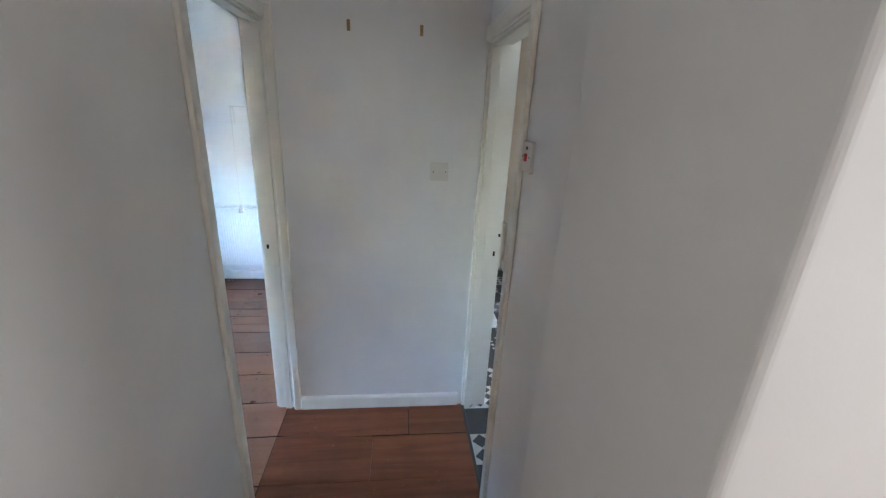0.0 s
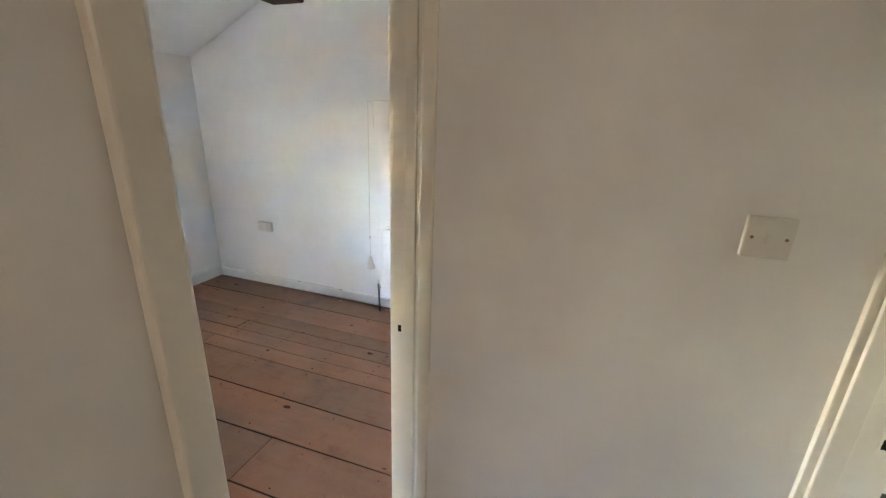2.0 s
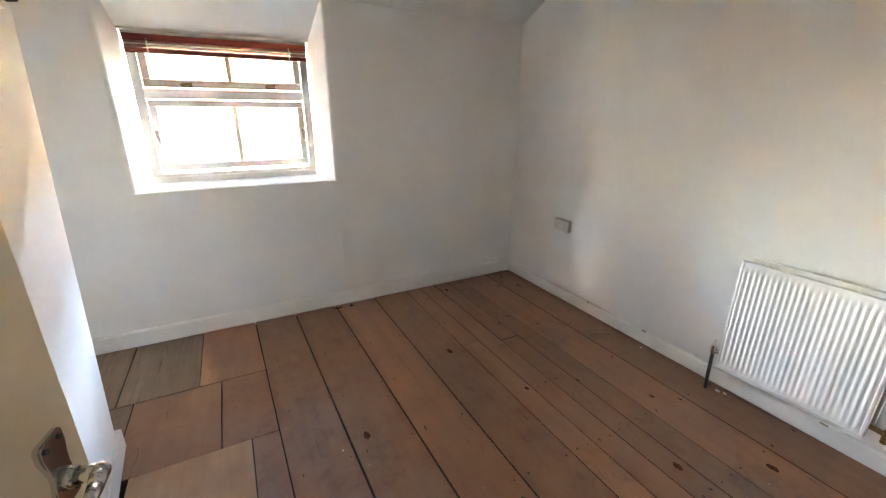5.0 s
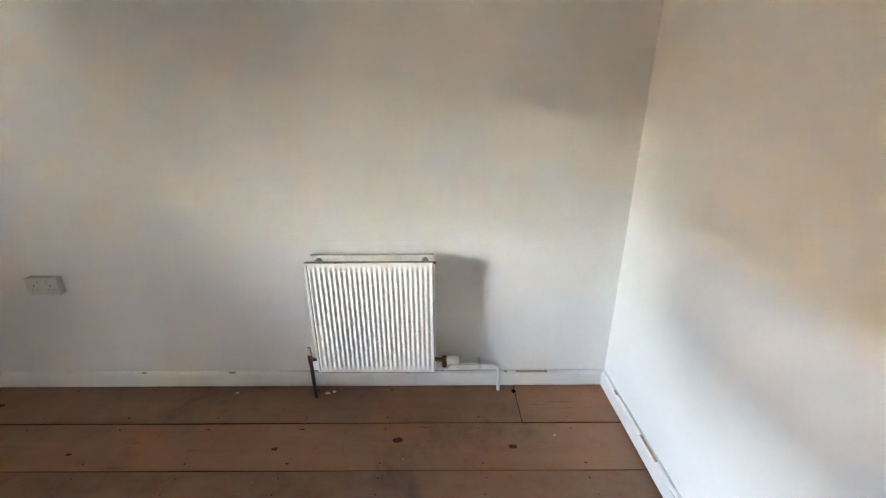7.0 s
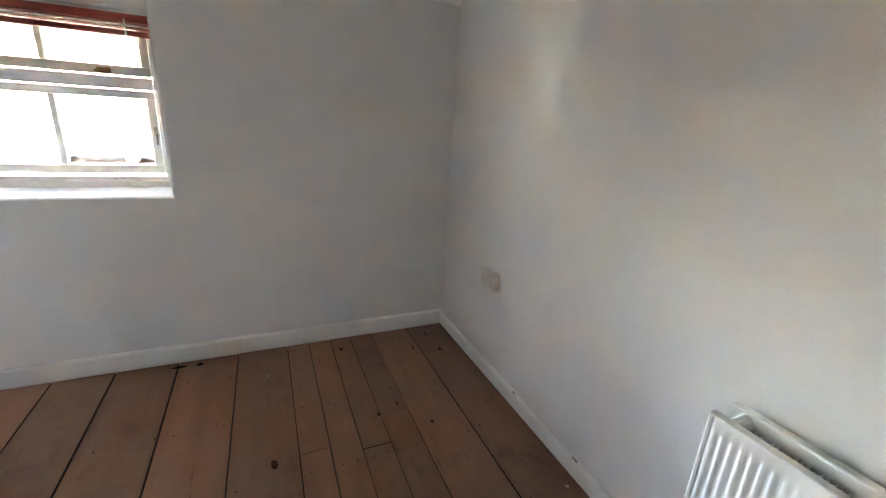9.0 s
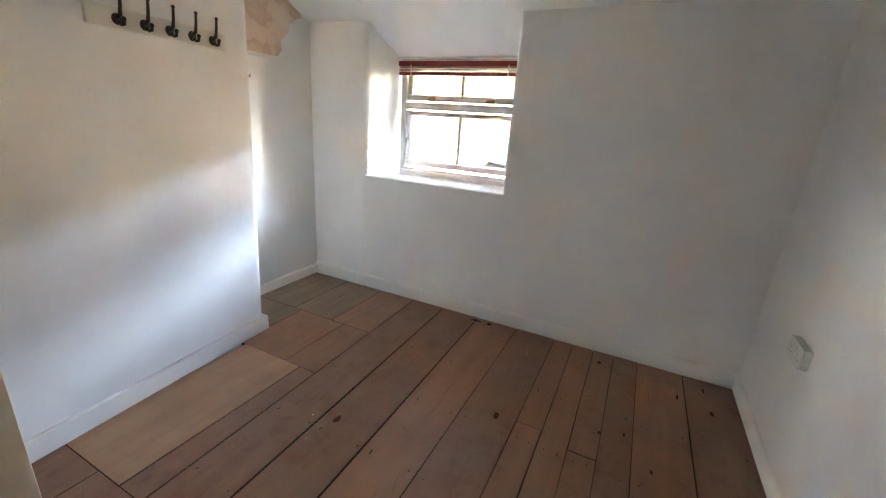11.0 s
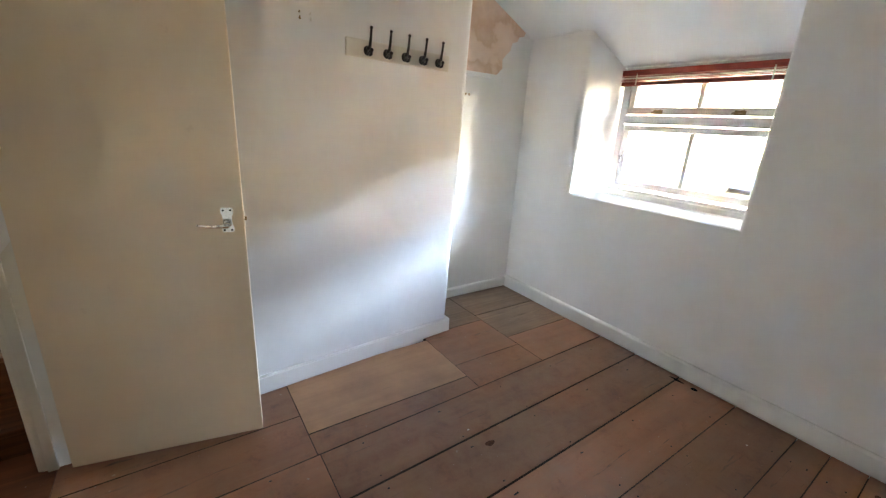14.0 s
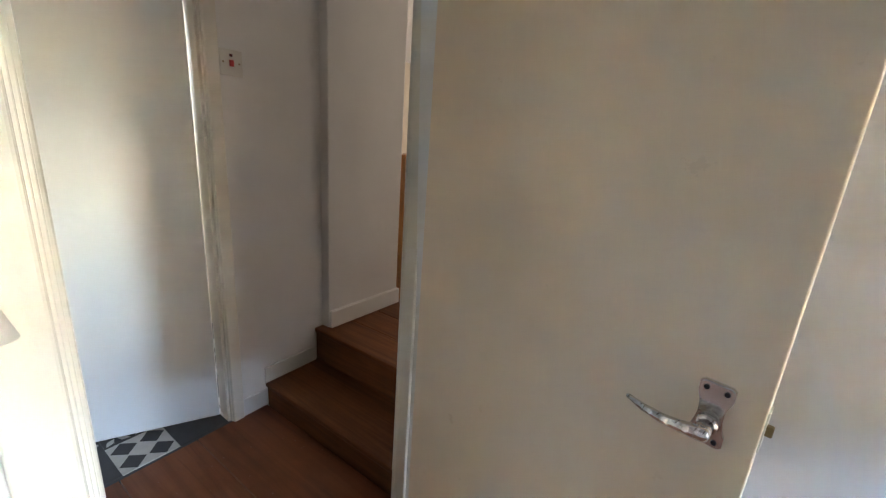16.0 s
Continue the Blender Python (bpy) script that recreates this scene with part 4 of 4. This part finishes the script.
part("handle", bm, CHROME, cup, "chrome lever handle")
tagged(part("baseboard_bathroom", boxes((4.728, 4.738, -0.84, 0.34, 0, 0.10), (4.728, 4.755, -0.850, -0.838, 0, 0.11)), GLOSS), "white painted skirting board in the bathroom", "skirting", kind="structure")

# unseen stairwell, landing and bathroom windows, places assumed; opaque panes for obscured glass
OBSCURE = plain("obscured_glass", (0.75, 0.77, 0.77), rough=0.3, vary=0.1, scale=60)
w = tagged(new("window_2"), "white painted stairwell window with obscured glass", "window", kind="structure")
bars("frame", 5.33, 5.39, -4.35, -3.65, 0.95, 2.05, 0.05, GLOSS, w)
part("pane", one(5.355, 5.365, -4.305, -3.695, 0.995, 2.005), OBSCURE, w)
w = tagged(new("window_4"), "unseen white landing window added for the fill lamp, opaque pane", "window", kind="structure")
for d in ((3.84, 3.89, 1.1, 2.2), (4.45, 4.50, 1.1, 2.2), (3.89, 4.45, 1.1, 1.15), (3.89, 4.45, 2.15, 2.2)):
    part("frame", one(d[0], d[1], -6.38, -6.32, d[2], d[3]), GLOSS, w)
part("pane", one(3.885, 4.455, -6.355, -6.345, 1.145, 2.155), OBSCURE, w)
w = tagged(new("window_3"), "white painted bathroom window with obscured glass", "window", kind="structure")
bars("frame", 5.66, 5.72, -2.9, -2.0, 1.05, 2.05, 0.05, GLOSS, w)
part("pane", one(5.68, 5.69, -2.855, -2.045, 1.095, 2.005), OBSCURE, w)

# ---- outside ----
GZ = -0.95
bm = bmesh.new()
for a in (((-400, -400), (-0.47, -400), (-0.47, 400), (-400, 400)),):
    bm.faces.new([bm.verts.new((x, y, GZ)) for x, y in a])
tagged(part("ground", bm, EARTH), "pale dry gravelly ground below the window", "ground", kind="structure")
tagged(part("road", one(-23.5, -15.5, -90, 60, GZ - 0.02, GZ + 0.006), ASPHALT), "grey asphalt road across from the house", "road", kind="structure")
tagged(part("grass_verge", one(-26.5, -23.5, -90, -4.5, GZ - 0.02, GZ + 0.35, bevel=0.1), GRASS), "strip of dry yellow-green grass bank", "grass", kind="stuff")


def house(name, x0, x1, y0, y1, h, rise, mat, label, wins):
    o = empty(name, pose(x1, (y0 + y1) / 2, GZ), label, "house")
    w, d = x1 - x0, (y1 - y0) / 2
    part("wall", one(-w, 0, -d, d, 0, h), mat, o)
    bm = bmesh.new()
    swept(bm, [(-w - 0.3, h - 0.05), (0.3, h - 0.05), (0.3, h + 0.08), (-w / 2, h + rise), (-w - 0.3, h + 0.08)], "y", -d - 0.25, d + 0.25)
    part("roof", bm, SLATE, o)
    for y, z, ww, wh in wins:
        f = part("window", one(0.0, 0.05, y - ww / 2, y + ww / 2, z, z + wh, bevel=0.01), GLOSS, o)
        part("pane", one(0.03, 0.055, y - ww / 2 + 0.07, y - 0.03, z + 0.07, z + wh - 0.07), DARKGLASS, f)
        part("pane", one(0.03, 0.055, y + 0.03, y + ww / 2 - 0.07, z + 0.07, z + wh - 0.07), DARKGLASS, f)
        part("sill", one(-0.01, 0.12, y - ww / 2 - 0.08, y + ww / 2 + 0.08, z - 0.09, z, bevel=0.01), RENDERW, f)
    return o


house("stone_house", -24, -16.8, -2.2, 11.0, 5.6, 3.2, STONE, "sunlit stone house with a slate roof across the road", [(-3.2, 1.0, 1.0, 1.2), (-3.0, 3.4, 1.0, 1.1), (0.2, 3.4, 1.0, 1.1), (1.5, 1.0, 1.0, 1.2), (3.4, 3.4, 1.0, 1.1)])
house("cream_house", -40, -32, -19, -5, 6.2, 3.2, RENDERW, "sunlit cream rendered house beyond the road", [(-4.6, 1.1, 1.2, 1.2), (-4.6, 3.5, 1.2, 1.1), (0, 3.5, 1.2, 1.1), (4.2, 3.5, 1.2, 1.1), (4.2, 1.1, 1.2, 1.2)])
# out of view; added to cut low sky light on the north wall
house("neighbour_house", -12, -4.5, -60, -42, 4.0, 2.0, STONE, "unseen stone terrace added to hold back low southern sky light", [(-4, 3.4, 1.0, 1.1), (4, 3.4, 1.0, 1.1), (8, 3.4, 1.0, 1.1), (4, 1.0, 1.0, 1.2)])
# out of view; added to cut low sky light on the alcove
house("corner_house", -13, -4.5, 12, 32, 5.6, 3.0, STONE, "unseen stone house added to hold back low northern sky light", [(-8, 3.4, 1.0, 1.1), (-4, 3.4, 1.0, 1.1), (4, 3.4, 1.0, 1.1), (-4, 1.0, 1.0, 1.2)])
# lengthened to close a gap of low sky between the blocks
house("pale_house", -58, -48, -66, -24, 5.0, 2.4, RENDERW, "sunlit pale rendered house farther down the road", [(-6, 3.5, 1.2, 1.1), (0, 3.5, 1.2, 1.1), (6, 3.5, 1.2, 1.1), (0, 1.1, 1.2, 1.2), (6, 1.1, 1.2, 1.2)])


def parked_car(x, y, turn, mat, label):
    """A saloon along +x: swept side profile with a narrower cabin, wheels and lamps."""
    o = empty("car", pose(x, y, GZ + 0.006, 0, 0, turn), label, "car")
    bm = bmesh.new()
    swept(bm, [(-2.15, 0.28), (2.12, 0.26), (2.18, 0.45), (2.05, 0.66), (1.05, 0.86), (-1.55, 0.92), (-2.12, 0.84), (-2.2, 0.55)], "y", -0.86, 0.86)
    bmesh.ops.bevel(bm, geom=bm.edges[:], offset=0.06, segments=2, affect="EDGES")
    part("body", bm, mat, o, smooth=False)
    bm = bmesh.new()
    swept(bm, [(-1.75, 0.90), (1.15, 0.84), (0.38, 1.36), (-0.85, 1.40), (-1.35, 1.22)], "y", -0.72, 0.72)
    bmesh.ops.bevel(bm, geom=bm.edges[:], offset=0.07, segments=2, affect="EDGES")
    cab = part("cabin", bm, mat, o)
    for s in (-1, 1):
        bm = bmesh.new()
        swept(bm, [(-1.40, 0.96), (0.95, 0.93), (0.33, 1.30), (-0.80, 1.33)], "y", min(s * 0.70, s * 0.727), max(s * 0.70, s * 0.727))
        part("side_window", bm, DARKGLASS, cab)
    bm = bmesh.new()
    v = [bm.verts.new(p) for p in ((1.10, -0.62, 0.90), (1.10, 0.62, 0.90), (0.46, 0.58, 1.335), (0.46, -0.58, 1.335))]
    w = [bm.verts.new(q.co + Vector((0.02, 0, 0.015))) for q in v]
    bm.faces.new(w)
    bm.faces.new(v[::-1])
    for i in range(4):
        bm.faces.new((v[i], v[(i + 1) % 4], w[(i + 1) % 4], w[i]))
    part("windscreen", bm, DARKGLASS, cab)
    for wx in (-1.32, 1.33):
        for s in (-1, 1):
            bm = bmesh.new()
            rod(bm, (wx, s * 0.68, 0.31), (wx, s * 0.88, 0.31), 0.31, 24)
            wheel = part("wheel", bm, RUBBER, o)
            bm = bmesh.new()
            rod(bm, (wx, s * 0.86, 0.31), (wx, s * 0.895, 0.31), 0.20, 20)
            part("rim", bm, CHROME, wheel)
    for s in (-0.62, 0.62):
        part("headlight", one(2.06, 2.17, s - 0.16, s + 0.16, 0.50, 0.62, bevel=0.02), PLASTIC, o)
    return o


parked_car(-20.2, -7.7, 90, CARBLUE, "blue hatchback parked on the road")

# ---- floors ----
# near-black slab below the boards paints their gaps dark
fl = tagged(part("floor", boxes((-0.02, CE + 0.001, -3.25, 0.02, -0.12, -0.026)), VOID), "old wide reddish-brown floorboards, knotted and stained", "floor", kind="structure")
fs = tagged(part("floor_landing", boxes((DW1, 3.95, -6.3, STEP2 - 0.02, Z2 - 0.15, Z2 - 0.022), (3.95, 5.3, -6.3, -4.70, Z2 - 0.15, Z2 - 0.022)), VOID), "dark varnished landing floorboards", "floor", kind="structure")
steps = tagged(new("steps"), "two dark varnished wooden steps up to the landing", "steps", kind="structure")
part("riser", one(DW1, CE, STEP1 - 0.03, STEP1 - 0.012, -0.02, Z1 - 0.025), STEPW, steps)
part("tread", one(DW1, CE, STEP2 - 0.045, STEP1, Z1 - 0.025, Z1, bevel=0.006), STEPW, steps)
part("riser", one(DW1, CE, STEP2 - 0.03, STEP2 - 0.012, Z1, Z2 - 0.025), STEPW, steps)
part("tread", one(DW1, CE, STEP2 - 0.20, STEP2, Z2 - 0.0245, Z2 + 0.0015, bevel=0.006), STEPW, steps)


def drift(x, y):
    """The older boards run a little out of square towards the chimney breast."""
    return 0.024 * (x - 2.0) * min(1, max(0, (-1.3 - y) / 0.35)) if x < 2.94 and y > -2.2 else 0.0


def plank(x0, x1, y0, y1, z, mat, parent, gap=0.003, worn=0.0):
    """One board with eased, slightly worn top edges, 25 mm thick."""
    x0, x1, y0, y1 = x0 + 0.0012, x1 - 0.0012, y0 + gap / 2, y1 - gap / 2
    c = 0.0008
    n = 5 if worn else 1
    xs = [x0 + (x1 - x0) * i / n for i in range(n + 1)]
    foot = [(x, y0 + drift(x, y0 - gap / 2) + worn * random.random()) for x in xs] + [(x, y1 + drift(x, y1 + gap / 2) - worn * random.random()) for x in xs[::-1]]
    mx, my = (x0 + x1) / 2, (y0 + y1) / 2
    bm = bmesh.new()
    rings = []
    for e, zz in ((0, z - 0.025), (0, z - c), (c, z)):
        rings.append([bm.verts.new((x - math.copysign(e, x - mx) * (x in (x0, x1)), y - math.copysign(e, y - my - drift(x, my)), zz)) for x, y in foot])
    m = len(foot)
    for a, b in zip(rings, rings[1:]):
        for i in range(m):
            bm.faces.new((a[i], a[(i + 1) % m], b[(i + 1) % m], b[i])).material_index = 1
    bm.faces.new(rings[2])
    ob = part("floorboard", bm, mat, parent)
    # boards with worn edges get a darker colour on sides and bevels
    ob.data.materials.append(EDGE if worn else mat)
    return ob


random.seed(11)
LINES = [0.0, -0.26, -0.512, -0.652, -0.778, -0.908, -1.035, -1.305, -1.570, -1.850, -2.115]
GAPS = [0.001, 0.001, 0.001, 0.001, 0.001, 0.001, 0.0012, 0.0035, 0.0062, 0.006, 0.002]
JOINS = {0: (2.86,), 1: (), 2: (), 3: (0.98,), 4: (), 5: (0.92,), 6: (), 7: (), 8: (2.035,), 9: (2.035,)}
for i, (a, b) in enumerate(zip(LINES, LINES[1:])):
    xs = [0.0, *JOINS[i], EASTX if a > -1.84 else CE - 0.001]
    if i == 9:
        xs[-1:] = [2.93, 3.62, CE - 0.001]
    for j, (p, q) in enumerate(zip(xs, xs[1:])):
        zz = random.uniform(-0.0015, 0.001)
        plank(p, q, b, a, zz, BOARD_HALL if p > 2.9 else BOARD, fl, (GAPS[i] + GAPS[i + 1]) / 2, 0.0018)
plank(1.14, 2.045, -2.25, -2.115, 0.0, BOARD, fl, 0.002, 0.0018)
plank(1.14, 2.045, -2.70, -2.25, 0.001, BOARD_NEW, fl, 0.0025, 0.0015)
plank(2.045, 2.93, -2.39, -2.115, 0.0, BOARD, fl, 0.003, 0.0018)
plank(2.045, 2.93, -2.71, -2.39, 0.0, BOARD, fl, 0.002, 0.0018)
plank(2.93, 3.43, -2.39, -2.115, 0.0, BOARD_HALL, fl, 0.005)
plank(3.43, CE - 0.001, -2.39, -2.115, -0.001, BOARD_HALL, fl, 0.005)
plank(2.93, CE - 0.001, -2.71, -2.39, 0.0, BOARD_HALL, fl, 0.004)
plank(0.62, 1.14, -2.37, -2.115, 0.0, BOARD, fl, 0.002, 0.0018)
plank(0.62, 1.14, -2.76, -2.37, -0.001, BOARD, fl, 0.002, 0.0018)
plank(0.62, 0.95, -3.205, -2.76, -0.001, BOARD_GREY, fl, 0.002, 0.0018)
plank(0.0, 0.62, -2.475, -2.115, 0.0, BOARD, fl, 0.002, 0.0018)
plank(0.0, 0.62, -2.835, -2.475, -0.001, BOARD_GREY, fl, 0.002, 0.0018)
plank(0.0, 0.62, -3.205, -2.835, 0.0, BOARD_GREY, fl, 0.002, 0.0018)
for i in range(17):
    y = STEP2 - 0.20 - i * 0.186
    plank(DW1, 3.93, max(y - 0.186, -6.3), y, Z2, STEPW, fs, 0.004)
for i in range(9):
    y = -4.71 - i * 0.186
    plank(3.931, 5.3, max(y - 0.186, -6.3), y, Z2, STEPW, fs, 0.004)

KNOTS = [(1.78, -0.405), (2.115, -0.70), (0.924, -0.43), (0.79, -0.66), (0.938, -1.135), (2.796, -0.397), (0.33, -0.14), (1.95, -1.36), (0.74, -0.55), (2.30, -0.36)]
KNOTS += [(random.uniform(0.1, 3.2), random.uniform(-2.2, -0.1)) for i in range(5)]
for x, y in KNOTS:
    bm = bmesh.new()
    r = random.uniform(0.007, 0.016)
    n = 11
    c = bm.verts.new((x, y, 0.0022))
    ring = [bm.verts.new((x + r * 1.7 * random.uniform(0.75, 1.15) * math.cos(k * math.tau / n), y + r * random.uniform(0.75, 1.15) * math.sin(k * math.tau / n), 0.0014)) for k in range(n)]
    for k in range(n):
        bm.faces.new((c, ring[k], ring[(k + 1) % n]))
    part("wood_knot", bm, KNOT, fl)
bm = bmesh.new()
for i, (a, b) in enumerate(zip(LINES, LINES[1:])):
    for x in (0.22, 0.62, 1.03, 1.44, 1.86, 2.24, 2.66, 3.08, 3.5):
        if x > 3.25 and a > -1.84:
            continue
        for y in (a - 0.035, b + 0.035):
            rod(bm, (x + random.uniform(-0.012, 0.012), y, -0.004), (x + random.uniform(-0.012, 0.012), y, 0.0016), 0.0032, 7)
tagged(part("nail_heads", bm, IRON, fl), "rows of dark nail heads", kind="stuff")
# flat near-black discs paint the shade of holes and gaps by the skirting
for x, y, rx, ry in ((2.856, -0.052, 0.013, 0.016), (0.055, -1.60, 0.012, 0.045), (0.06, -1.50, 0.018, 0.02), (0.27, -0.30, 0.03, 0.006), (0.12, -0.16, 0.03, 0.005)):
    bm = bmesh.new()
    n = 9
    bm.faces.new([bm.verts.new((x + rx * random.uniform(0.7, 1.1) * math.cos(k * math.tau / n), y + ry * random.uniform(0.7, 1.1) * math.sin(k * math.tau / n), 0.0024)) for k in range(n)])
    bmesh.ops.solidify(bm, geom=bm.faces[:], thickness=0.001)
    part("hole", bm, VOID, fl, "flat near-black disc standing in for a hole")

# crumbs of plaster along the wall
CRUMB = plain("plaster_crumb", (0.72, 0.68, 0.62), rough=0.95, vary=0.2, scale=200, spec=0.1)
for x, y, r in ((1.453, -0.055, 0.006), (1.915, -0.062, 0.009), (1.945, -0.050, 0.007), (2.989, -0.337, 0.004), (1.394, -1.907, 0.004), (0.292, -1.151, 0.004)):
    bm = bmesh.new()
    ball(bm, (x, y, r * 0.45), r, 1.5, 1.0, 0.55, u=7, v=5)
    for v in bm.verts:
        v.co += Vector((random.uniform(-1, 1), random.uniform(-1, 1), 0)) * r * 0.25
    tagged(part("plaster_crumb", bm, CRUMB), "small white crumb of plaster lying on the floorboards", "debris", "crumbs of plaster")

# bathroom floor: patterned vinyl tiles
bf = tagged(part("floor_bathroom", boxes((CE, 5.65, -2.95, 0.5, -0.12, -0.004), (CE - 0.002, CE + 0.03, BY0, BY1, -0.02, -0.003)), TILE_D), "black, white and grey patterned tile floor", "floor", kind="structure")
TS = 0.20


def tile_pattern(kind, cx, cy):
    bm = bmesh.new()

    def poly(pts, z=0.0012):
        bm.faces.new([bm.verts.new((cx + x * TS, cy + y * TS, z)) for x, y in pts])
    if kind == 0:      # eight-point star
        pts = []
        for k in range(16):
            r = 0.44 if k % 2 == 0 else 0.22
            pts.append((r * math.cos(k * math.pi / 8), r * math.sin(k * math.pi / 8)))
        poly(pts)
        for sx in (-1, 1):
            for sy in (-1, 1):
                poly([(sx * 0.48, sy * 0.48), (sx * 0.30, sy * 0.48), (sx * 0.48, sy * 0.30)])
    elif kind == 1:    # diamonds
        for ix in (-1, 0, 1):
            for iy in (-1, 0, 1):
                x, y = ix * 0.31, iy * 0.31
                poly([(x + 0.14, y), (x, y + 0.14), (x - 0.14, y), (x, y - 0.14)])
    elif kind == 2:    # petals round a ring
        for k in range(8):
            a = k * math.pi / 4
            c, s = math.cos(a), math.sin(a)
            poly([(0.1 * c, 0.1 * s), (0.27 * c - 0.08 * s, 0.27 * s + 0.08 * c), (0.46 * c, 0.46 * s), (0.27 * c + 0.08 * s, 0.27 * s - 0.08 * c)])
    elif kind == 3:    # lattice of small squares
        for ix in range(4):
            for iy in range(4):
                x, y, r = -0.36 + ix * 0.24, -0.36 + iy * 0.24, 0.085 if (ix + iy) % 2 else 0.055
                poly([(x + r, y), (x, y + r), (x - r, y), (x, y - r)] if (ix + iy) % 2 else [(x - r, y - r), (x + r, y - r), (x + r, y + r), (x - r, y + r)])
    elif kind == 4:    # crossing leaves
        for k in range(4):
            for ox, oy in ((-0.25, -0.25), (0.25, 0.25), (-0.25, 0.25), (0.25, -0.25)):
                a = k * math.pi / 2 + math.pi / 4
                c, s = math.cos(a), math.sin(a)
                poly([(ox + u * c - v * s, oy + u * s + v * c) for u, v in ((0.03, 0), (0.16, 0.07), (0.30, 0), (0.16, -0.07))])
    else:              # quartered diamonds
        for sx in (-1, 1):
            for sy in (-1, 1):
                poly([(sx * 0.02, sy * 0.25), (sx * 0.25, sy * 0.02), (sx * 0.48, sy * 0.25), (sx * 0.25, sy * 0.48)])
    return bm


n = 0
for ix in range(5):
    for iy in range(17):
        x0, y0 = CE + 0.012 + ix * TS, -2.93 + iy * TS
        if x0 > 4.72 and y0 > -1.0:
            continue
        n += 1
        plain_tile = (ix + iy) % 2 == 0 and iy != 3
        look_no = (ix * 2 + iy * 3) % 3
        t = part("tile", one(x0 + 0.0008, x0 + TS - 0.0008, y0 + 0.0008, y0 + TS - 0.0008, -0.004, 0.0004), TILE_D if plain_tile else (TILE_W, TILE_G, TILE_D)[look_no], bf)
        if not plain_tile:
            part("tile_pattern", tile_pattern((ix * 5 + iy + 2) % 6, x0 + TS / 2, y0 + TS / 2), (TILE_D, TILE_W, TILE_W)[look_no], t)
